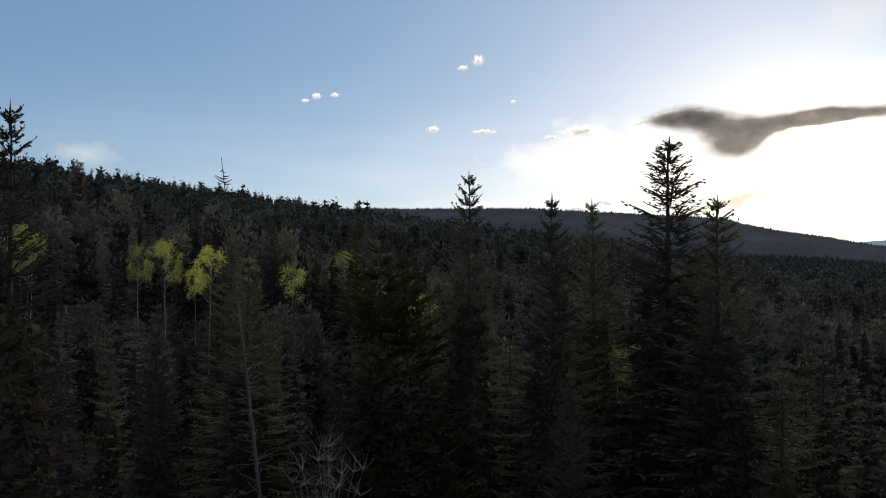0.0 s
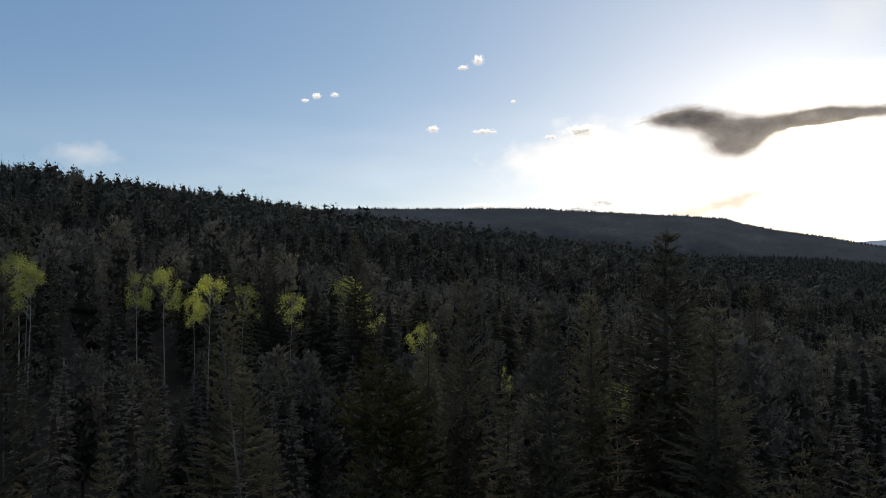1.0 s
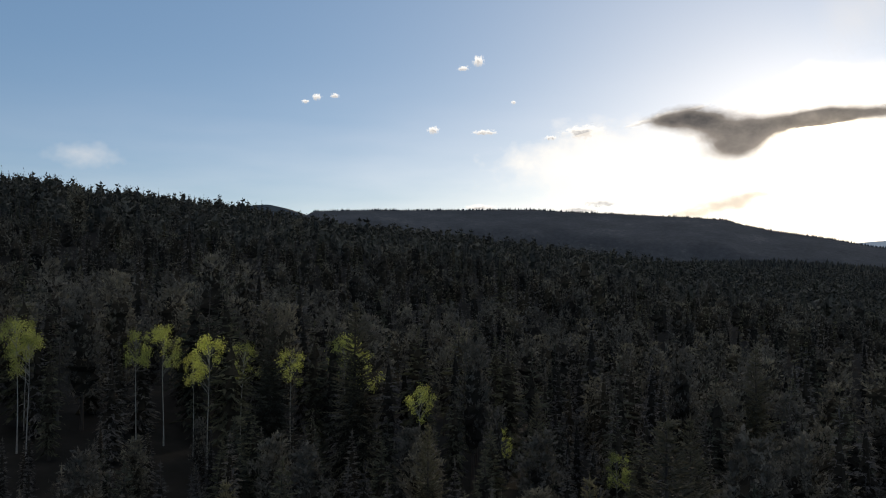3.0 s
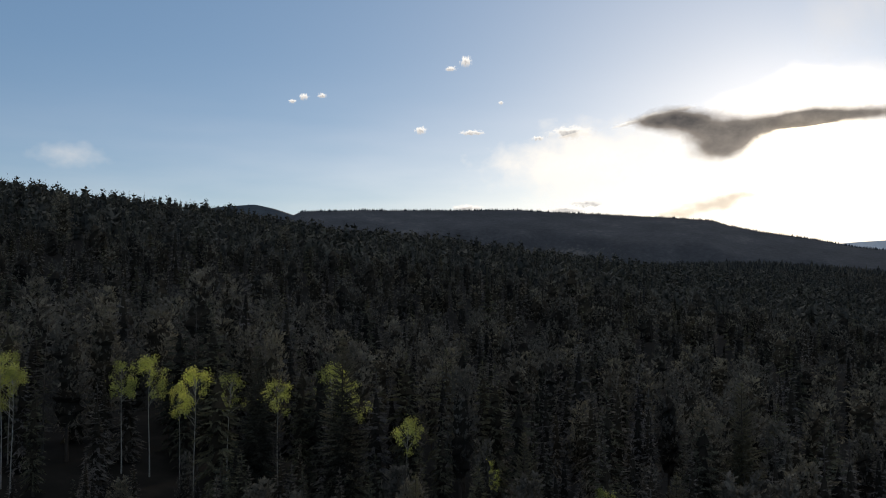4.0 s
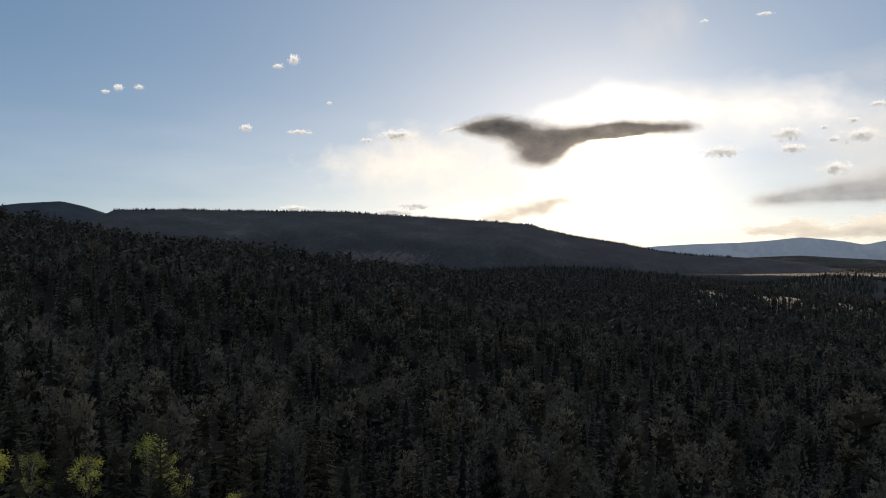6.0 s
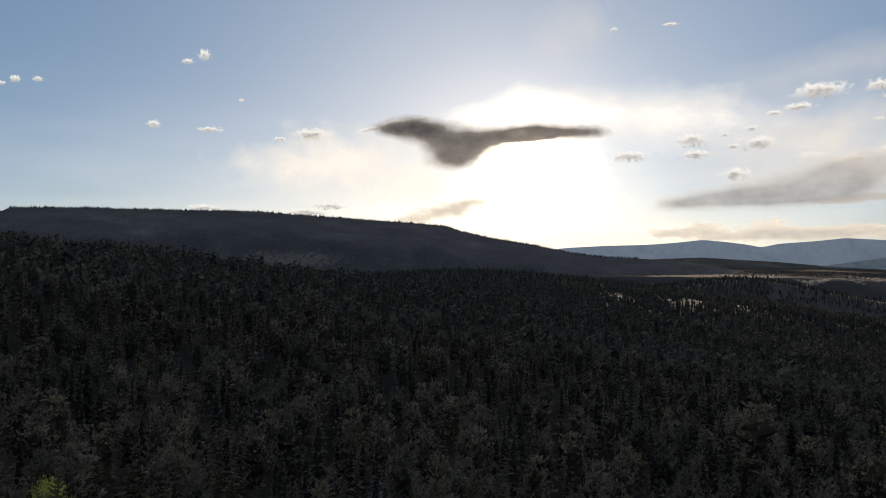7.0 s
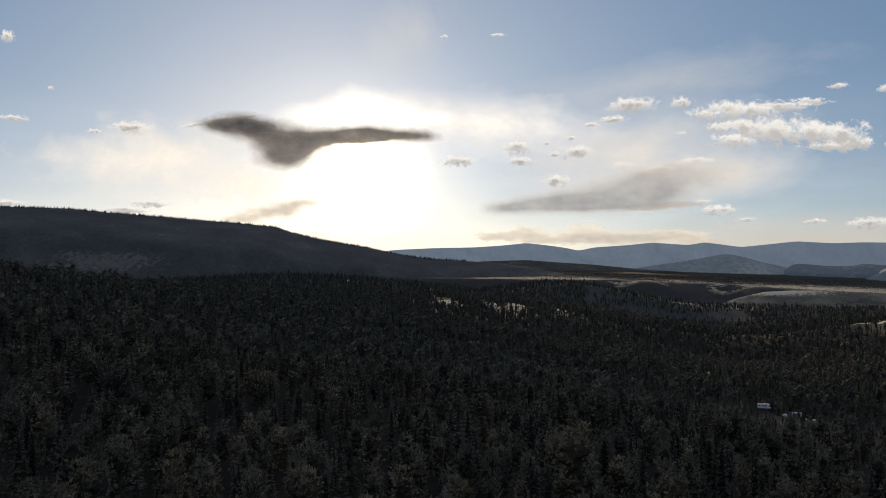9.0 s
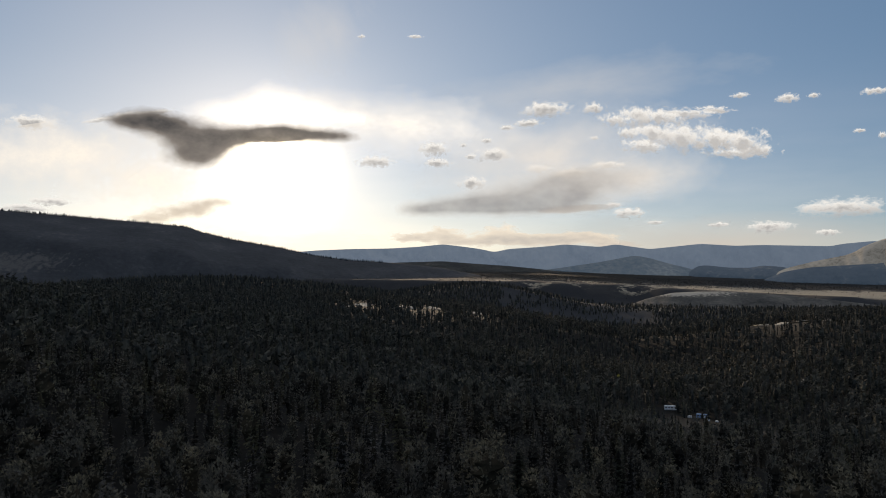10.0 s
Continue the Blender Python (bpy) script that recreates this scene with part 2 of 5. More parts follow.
FAR_SPRUCE = foliage("far_spruce_needles", (0.063, 0.062, 0.059), 0.12, 0.9, 1.5)
FAR_PINE = foliage("far_pine_needles", (0.067, 0.066, 0.059), 0.12, 0.9, 1.5)
FAR_FIR = foliage("far_fir_needles", (0.048, 0.048, 0.041), 0.12, 0.9, 1.5)
ASPEN_LEAF = foliage("aspen_leaves", (0.52, 0.53, 0.16), 0.5, 0.5, 2.0, 0.45, 0.2)
BARK = surface("spruce_bark", ((0.3, (0.03, 0.024, 0.02)), (0.6, (0.075, 0.062, 0.052))), 2.0, 0.9, 0.5, 6, (3, 3, 0.6))
PALE_BARK = surface("aspen_bark", ((0.3, (0.07, 0.065, 0.05)), (0.42, (0.24, 0.23, 0.2)), (0.7, (0.44, 0.42, 0.37))), 1.2, 0.8, 0.3, 5, (1, 1, 2.5))
SHRUB_BARK = surface("shrub_bark", ((0.3, (0.1, 0.09, 0.075)), (0.65, (0.32, 0.29, 0.25))), 3.0, 0.85, 0.3, 5)
DEAD_WOOD = surface("dead_wood", ((0.3, (0.04, 0.035, 0.03)), (0.55, (0.1, 0.09, 0.078)), (0.75, (0.22, 0.2, 0.178))), 1.5, 0.9, 0.4, 7, (3, 3, 0.5))
# haze on the range, bluff and butte comes from their emission
MOUNTAIN = surface("hazy_mountain_forest", ((0.38, (0.04, 0.055, 0.075)), (0.52, (0.08, 0.095, 0.11)), (0.7, (0.15, 0.15, 0.145))), 0.003, 0.95, 0.4, 5, haze_glow=(0.095, 0.135, 0.2))
# bluish base colours: the haze in front of the mesa is painted in
MESA = surface("hazy_mesa_forest", ((0.36, (0.034, 0.039, 0.046)), (0.56, (0.057, 0.062, 0.07)), (0.72, (0.108, 0.11, 0.112))), 0.006, 0.95, 0.4, 10, bare=((450, 2850, 95), (210, 420, 42), (0.115, 0.112, 0.11)))
FOOT = surface("foothill_woods", ((0.38, (0.03, 0.034, 0.036)), (0.56, (0.055, 0.058, 0.056)), (0.72, (0.16, 0.145, 0.115))), 0.01, 0.95, 0.4, 8, (1, 1, 4))
BLUFF = surface("hazy_bluff_scrub", ((0.38, (0.05, 0.062, 0.075)), (0.54, (0.075, 0.085, 0.095)), (0.74, (0.26, 0.23, 0.19))), 0.008, 0.95, 0.3, 6, haze_glow=(0.02, 0.034, 0.056))
# haze over the knob is put into these blue tones
KNOB = surface("hazy_knob_forest", ((0.4, (0.03, 0.044, 0.06)), (0.7, (0.062, 0.08, 0.095))), 0.01, 0.95, 0.3, 9)
BUTTE = surface("hazy_butte_scrub", ((0.38, (0.04, 0.05, 0.055)), (0.54, (0.12, 0.115, 0.10)), (0.74, (0.34, 0.3, 0.24))), 0.004, 0.95, 0.3, 9, haze_glow=(0.034, 0.058, 0.094))
MEADOW_HILL = surface("dry_grass_hill", ((0.36, (0.2, 0.175, 0.145)), (0.47, (0.5, 0.43, 0.34)), (0.62, (0.68, 0.59, 0.48))), 0.008, 0.95, 0.4, 9)
DIRT = surface("dirt_track", ((0.3, (0.035, 0.03, 0.025)), (0.7, (0.085, 0.075, 0.062))), 0.3, 0.95, 0.3)
# the pale patch is sunlight on the brow, put into the knoll's colour
KNOLL = surface("knoll_sagebrush", ((0.36, (0.06, 0.058, 0.055)), (0.5, (0.12, 0.112, 0.1)), (0.66, (0.22, 0.2, 0.17))), 0.012, 0.95, 0.5, 9, (1, 1, 3), bare=((2058, 1523, -6), (170, 170, 11), (0.55, 0.48, 0.39)))
PALE_GRASS = surface("pale_dry_grass", ((0.34, (0.09, 0.08, 0.065)), (0.46, (0.34, 0.3, 0.24)), (0.6, (0.6, 0.54, 0.44))), 0.08, 0.95, 0.3)
CUMULUS = cloud_material("small_cumulus", (0.95, 1.0, 1.06), (0.46, 0.49, 0.54), 0.95, 0.42, 1.7, 0.95, 1.9, 0.85)
BROKEN = cloud_material("broken_cumulus", (0.95, 1.0, 1.06), (0.56, 0.59, 0.64), 0.92, 0.5, 2.7, 0.95, 1.8, 1.2)
LOW_HAZE = cloud_material("low_haze", (0.6, 0.6, 0.62), (0.62, 0.59, 0.57), 0.75, 0.8, 0.6, 1.0)
FAINT = cloud_material("faint_wisp", (0.7, 0.74, 0.8), (0.74, 0.76, 0.8), 0.42, 0.9, 1.0, 1.0, 1.4)
CREAM = cloud_material("cream_veil", (0.88, 0.88, 0.87), (0.98, 0.97, 0.94), 0.85, 0.8, 1.3, 1.08, 1.8)
BRIGHT_VEIL = cloud_material("bright_veil", (0.9, 0.93, 0.97), (0.98, 1.0, 1.02), 0.95, 0.75, 0.9, 1.12, 1.6)
VEIL = cloud_material("thin_veil", (0.78, 0.82, 0.88), (0.84, 0.84, 0.85), 0.82, 0.8, 0.8, 1.0)


# ---------------------------------------------------------------- ground
# rises and hollows: x, y, spread, height
NEAR_HILLS = [(-260, 480, 260, 91.1), (390, 290, 170, -23.5), (-60, 120, 110, -12.1), (90, 120, 90, -7.3), (0, 0, 90, 24.5), (130, 350, 150, -1.2), (200, 150, 120, 13.5), (-90, 480, 130, -21.8), (-80, 20, 70, 13.3), (0, 60, 50, -11.8), (40, 100, 45, 6.1), (-40, 110, 45, 9.7)]
FAR_HILLS = [(60, 720, 330, 35.0), (520, 820, 260, -9.4), (800, 420, 260, 39.9), (500, 1300, 330, 65.1), (950, 850, 300, 0.8), (1230, 1440, 170, 53.3), (1480, 1180, 170, -3.5), (1000, 1250, 200, -4.8), (1250, 1130, 150, -23.9), (980, 680, 170, -1.5), (680, 720, 130, 0.7), (490, 480, 100, 1.6), (580, 450, 90, -31.4), (800, 630, 100, -34.3), (1500, 1000, 200, -24.6), (1050, 860, 150, -27.5), (460, 760, 120, 5.4), (600, 540, 90, -7.3), (860, 410, 90, -8.0)]
HILLS = NEAR_HILLS + FAR_HILLS


def height(x, y):
    """Height of the ground, for numbers or arrays."""
    x, y = np.asarray(x, float), np.asarray(y, float)
    z = np.full(np.broadcast(x, y).shape, -30.0)
    for a, b, r, h in HILLS:
        z = z + h * np.exp(-((x - a) ** 2 + (y - b) ** 2) / (2 * r * r))
    d = np.hypot(x, y)
    az = np.arctan2(x, y)
    deg = np.degrees(az)
    k = np.clip((d - 2080) / 380, 0, 1)
    k = k * k * (3 - 2 * k)
    # valley floor, then a bench behind a steep scarp, rising to the foot of the mesa
    floor_z = np.interp(d, (2000, 2600, 2950), (-44, -58, -64))
    edge = 3000 + 60 * np.sin(az * 17) + 40 * np.sin(az * 43 + 1) + 22 * np.sin(az * 101)
    s = np.clip((d - edge) / 240, 0, 1)
    s = s * s * (3 - 2 * s)
    bench = np.interp(deg, (10, 36, 42, 46, 53.7, 61, 66, 74), (38, 29, 23, 16, -4, -24, -33, -38))
    z = z * (1 - k) + (floor_z + (bench - floor_z) * s + 44 * np.clip((d - 3250) / 1000, 0, 1.4)) * k
    rough = 0.5 * np.sin(x * 0.13 + np.sin(y * 0.09)) + 0.5 * np.sin(y * 0.11 + 1.3 * np.sin(x * 0.07)) + 1.2 * np.sin(x * 0.031 + y * 0.023)
    return z + rough * np.clip(1.5 - d / 2500, 0.2, 1)


def mesh_of(name, verts, faces, mat, smooth=False, inside=None):
    """verts (n,3), faces (m,3 or 4) as one mesh. inside: a mask of the core faces, painted dark for shade."""
    verts, faces = np.asarray(verts, np.float32), np.asarray(faces, np.int32)
    me = bpy.data.meshes.new(name)
    k = faces.shape[1]
    me.vertices.add(len(verts))
    me.vertices.foreach_set("co", verts.ravel())
    me.loops.add(faces.size)
    me.loops.foreach_set("vertex_index", faces.ravel())
    me.polygons.add(len(faces))
    me.polygons.foreach_set("loop_start", np.arange(0, faces.size, k, dtype=np.int32))
    me.polygons.foreach_set("loop_total", np.full(len(faces), k, np.int32))
    me.polygons.foreach_set("use_smooth", np.full(len(faces), smooth, bool))
    me.materials.append(mat)
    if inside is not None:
        me.materials.append(SHADED_CORE)
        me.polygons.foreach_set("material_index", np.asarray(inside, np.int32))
    me.update(calc_edges=True)
    return me


def grid_faces(nu, nv, wrap=False):
    i, j = np.meshgrid(np.arange(nu if wrap else nu - 1), np.arange(nv - 1), indexing="ij")
    a, b = i * nv + j, ((i + 1) % nu) * nv + j
    return np.stack([a, b, b + 1, a + 1], -1).reshape(-1, 4)


def ground_material():
    m, n, l, out = material("forest_floor_and_grass")
    co = n.new("ShaderNodeTexCoord")
    big = noise_node(n, l, 0.006, 5, co.outputs["Object"])
    fine = noise_node(n, l, 0.35, 6, co.outputs["Object"])
    ln = n.new("ShaderNodeVectorMath")
    ln.operation = "LENGTH"
    l.new(co.outputs["Object"], ln.inputs[0])
    # near-black: the deep shade under the trees is put into the floor colour
    shaded_floor_col = ramp(n, l, fine.outputs[0], ((0.3, (0.006, 0.006, 0.005)), (0.55, (0.012, 0.0115, 0.01)), (0.75, (0.022, 0.021, 0.018))))
    grass_col = ramp(n, l, fine.outputs[0], ((0.3, (0.26, 0.22, 0.16)), (0.7, (0.5, 0.43, 0.33))))
    # dark bluish scrub, with the shade on the valley slopes put into it
    shaded_scrub_col = ramp(n, l, fine.outputs[0], ((0.3, (0.02, 0.0215, 0.0245)), (0.7, (0.044, 0.047, 0.053))))
    sep = n.new("ShaderNodeSeparateXYZ")
    l.new(co.outputs["Object"], sep.inputs[0])
    dist = ln.outputs["Value"]
    bearing = math_node(n, l, "ARCTAN2", sep.outputs[0], sep.outputs[1])

    def above(v, at, over):
        return math_node(n, l, "DIVIDE", math_node(n, l, "SUBTRACT", v, at), over, True)

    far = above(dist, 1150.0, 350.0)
    # pale grass on the open bench, broken by scrub and, farther off, by woods
    patchy = noise_node(n, l, 0.011, 5, co.outputs["Object"], 0.65)
    scrub = noise_node(n, l, 0.075, 5, co.outputs["Object"], 0.7)
    tufts = math_node(n, l, "ADD", math_node(n, l, "MULTIPLY", patchy.outputs[0], 0.62), math_node(n, l, "MULTIPLY", scrub.outputs[0], 0.38))
    bench = above(math_node(n, l, "ADD", dist, math_node(n, l, "MULTIPLY", scrub.outputs[0], 90.0)), 3250.0, 40.0)
    open_east = above(bearing, 0.85, 0.25)
    woods = math_node(n, l, "SUBTRACT", above(dist, 3480.0, 260.0), math_node(n, l, "MULTIPLY", open_east, 0.55))
    need = math_node(n, l, "ADD", 0.525, math_node(n, l, "MULTIPLY", woods, 0.28))
    grass = math_node(n, l, "MULTIPLY", bench, math_node(n, l, "DIVIDE", math_node(n, l, "SUBTRACT", tufts, need), 0.04, True))
    grass = math_node(n, l, "MULTIPLY", grass, above(bearing, 0.66, 0.06))
    sage = math_node(n, l, "MULTIPLY", above(big.outputs[0], 0.5, 0.1), 0.04)
    field = math_node(n, l, "MULTIPLY", above(dist, 2010.0, 40.0), math_node(n, l, "SUBTRACT", 1.0, above(dist, 2130.0, 60.0)))
    field = math_node(n, l, "MULTIPLY", field, math_node(n, l, "MULTIPLY", above(bearing, 0.885, 0.012), math_node(n, l, "SUBTRACT", 1.0, above(bearing, 0.91, 0.03))))
    cover = math_node(n, l, "MAXIMUM", math_node(n, l, "MAXIMUM", sage, grass), field)
    fc = mixed(n, l, cover, shaded_scrub_col.outputs[0], grass_col.outputs[0])
    fc = mixed(n, l, math_node(n, l, "MULTIPLY", woods, math_node(n, l, "SUBTRACT", 1.0, grass), True), fc, shaded_floor_col.outputs[0])
    p = n.new("ShaderNodeBsdfPrincipled")
    p.inputs["Roughness"].default_value = 0.95
    p.inputs["Specular IOR Level"].default_value = 0.15
    l.new(mixed(n, l, far, shaded_floor_col.outputs[0], fc), p.inputs["Base Color"])
    bp = n.new("ShaderNodeBump")
    bp.inputs["Strength"].default_value = 0.5
    l.new(fine.outputs[0], bp.inputs["Height"])
    l.new(bp.outputs[0], p.inputs["Normal"])
    l.new(p.outputs[0], out.inputs["Surface"])
    return m


def build_ground():
    az = np.concatenate([np.linspace(-42, 76, 470, endpoint=False), np.linspace(76, 318, 90, endpoint=False)])
    d = np.concatenate([[0.01], np.geomspace(3, 1000, 75, endpoint=False), np.geomspace(1000, 2900, 55, endpoint=False), np.linspace(2900, 3700, 40, endpoint=False), np.geomspace(3700, 4980, 16)])
    a, r = np.meshgrid(np.radians(az), d, indexing="ij")
    x, y = r * np.sin(a), r * np.cos(a)
    v = np.stack([x, y, height(x, y)], -1).reshape(-1, 3)
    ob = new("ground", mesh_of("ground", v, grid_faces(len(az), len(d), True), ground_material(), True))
    tagged(ob, "dark forest floor falling to pale dry grass valley", "ground", kind="structure")


build_ground()


def skyline(name, label, mat, keys, dist, depth, eye, face=0.5, wobble=3.0, seed=0, cat="mountain", brow=0.0):
    """A far range: crest heights by bearing (bearing, elevation in degrees from the height eye), a face towards the valley,
    with a level brow over that share of its depth, and a back."""
    k = np.array(keys)
    az = np.arange(k[0, 0], k[-1, 0] + 0.01, 0.12)
    el = np.interp(az, k[:, 0], k[:, 1])
    ker = np.ones(5) / 5
    el = np.convolve(np.pad(el, 2, mode="edge"), ker, mode="valid")
    rng = np.random.default_rng(seed)
    top = eye + dist * np.tan(np.radians(el))
    s = np.concatenate([np.linspace(-1, 0, 26), np.linspace(0, 0.5, 6)[1:]])
    aa, ss = np.meshgrid(np.radians(az), s, indexing="ij")
    gully = sum(rng.uniform(0.4, 1) * np.sin(aa * f + rng.uniform(0, 6) + 2 * ss) for f in (60, 110, 190, 330, 520))
    shape = np.where(ss < 0, np.clip((1 + ss) / (1 - brow), 0, 1) ** face * np.where(ss > -brow, 1.0, 0.97 if brow else 1.0), 1 - 0.25 * ss)
    tt = np.repeat(top[:, None], len(s), 1)
    low0 = height(dist * np.sin(np.radians(az)), dist * np.cos(np.radians(az)))
    run = depth * (0.1 + 0.9 * np.clip((top - low0) / (0.26 * depth), 0, 1))[:, None]
    r = dist + ss * run + gully * wobble * 3 * (1 - np.abs(2 * shape - 1))
    gx, gy = r * np.sin(aa), r * np.cos(aa)
    low = height(gx, gy) - 4
    rise = np.maximum(tt - low[:, 25:26], 0)
    z = low + rise * shape + gully * wobble * (1 - shape) * np.clip((1 + ss) * 6, 0, 1) * np.clip(rise / 60, 0, 1)
    v = np.stack([gx, gy, z], -1).reshape(-1, 3)
    ob = new(name, mesh_of(name, v, grid_faces(len(az), len(s)), mat, True))
    return tagged(ob, label, cat, kind="structure")


MESA_KEYS = [(-10.6, 3.6), (-9.2, 4.31), (-5.1, 4.44), (2.7, 4.45), (5.9, 4.47), (8.7, 4.28), (12.8, 4.03), (16.8, 3.77), (19.6, 3.52), (20.4, 3.2), (22.7, 2.67), (25.7, 2.17), (28.3, 1.6), (30.7, 1.3), (33.9, 1.12), (37, 0.8), (40, 0.2), (42, -0.6)]
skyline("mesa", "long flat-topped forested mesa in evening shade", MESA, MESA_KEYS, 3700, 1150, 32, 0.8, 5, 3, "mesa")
skyline("wooded_foot", "low dark wooded rise at the foot of the mesa", FOOT, [(30, 0.4), (34, 0.95), (37.3, 1.05), (39.6, 0.87), (42, 0.71), (44, 0.51), (46, 0.28), (49.9, 0.03), (53.7, -0.12), (57.3, -0.24), (60.8, -0.36), (66.3, -0.5), (72, -0.7)], 4330, 330, 44.6, 0.8, 3, 4, "hill")
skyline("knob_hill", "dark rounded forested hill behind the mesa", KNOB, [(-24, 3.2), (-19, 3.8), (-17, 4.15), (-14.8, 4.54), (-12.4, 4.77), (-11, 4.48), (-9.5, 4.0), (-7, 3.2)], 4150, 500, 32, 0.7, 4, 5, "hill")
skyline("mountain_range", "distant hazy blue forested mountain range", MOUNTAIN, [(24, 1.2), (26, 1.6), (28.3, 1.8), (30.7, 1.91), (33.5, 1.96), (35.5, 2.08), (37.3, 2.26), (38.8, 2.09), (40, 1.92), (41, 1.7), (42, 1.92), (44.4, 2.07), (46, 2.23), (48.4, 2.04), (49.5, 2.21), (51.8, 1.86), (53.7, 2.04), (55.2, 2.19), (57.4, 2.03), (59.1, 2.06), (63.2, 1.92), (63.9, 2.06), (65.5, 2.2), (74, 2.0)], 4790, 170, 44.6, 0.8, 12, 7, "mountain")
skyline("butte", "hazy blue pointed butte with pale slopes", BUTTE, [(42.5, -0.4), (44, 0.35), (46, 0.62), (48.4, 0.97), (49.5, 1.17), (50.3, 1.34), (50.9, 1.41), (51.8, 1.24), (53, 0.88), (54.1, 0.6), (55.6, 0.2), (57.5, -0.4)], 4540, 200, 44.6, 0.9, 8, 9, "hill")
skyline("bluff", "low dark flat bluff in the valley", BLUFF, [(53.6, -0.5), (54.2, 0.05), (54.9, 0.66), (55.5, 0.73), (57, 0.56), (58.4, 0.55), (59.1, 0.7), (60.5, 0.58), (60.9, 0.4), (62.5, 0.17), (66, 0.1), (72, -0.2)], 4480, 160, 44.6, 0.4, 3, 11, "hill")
skyline("grassy_hill", "pale dry grass hill with a steep flank", MEADOW_HILL, [(58.6, -0.5), (60.5, 0.5), (62.2, 0.94), (64.2, 1.36), (64.7, 1.6), (65.1, 1.88), (65.6, 2.09), (66.3, 2.36), (69, 2.9), (75, 2.6)], 4380, 260, 44.6, 0.8, 6, 13, "hill")
# shade on the hill's lower flank, made as a separate rise in dark blue
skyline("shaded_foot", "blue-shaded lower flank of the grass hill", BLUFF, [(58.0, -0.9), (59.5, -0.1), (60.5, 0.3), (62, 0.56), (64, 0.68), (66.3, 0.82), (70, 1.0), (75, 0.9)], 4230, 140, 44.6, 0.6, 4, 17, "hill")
skyline("meadow_knoll", "low pale grass knoll on the valley floor", KNOLL, [(49.5, -2.5), (50.34, -2.08), (51.4, -1.64), (52.4, -1.36), (53.3, -1.16), (55.2, -1.07), (56.6, -1.05), (58.4, -1.13), (60.8, -1.3), (64.1, -1.64), (66.3, -1.88), (70, -2.1), (75, -2.3)], 2640, 330, 44.6, 0.75, 2.2, 15, "hill", 0.5)


# ---------------------------------------------------------------- trees
def kites(p, d, side, length, width, droop=0.0):
    """Narrow four-cornered blades: from p along d, with a width along side."""
    length, width = np.asarray(length)[:, None], np.asarray(width)[:, None]
    down = np.array([0, 0, -1.0]) * droop * length
    mid = p + d * length * 0.42 + down * 0.25
    v = np.stack([p, mid + side * width * 0.5, p + d * length + down, mid - side * width * 0.5], 1)
    return v


def unit(a):
    return a / np.maximum(np.linalg.norm(a, axis=-1, keepdims=True), 1e-6)


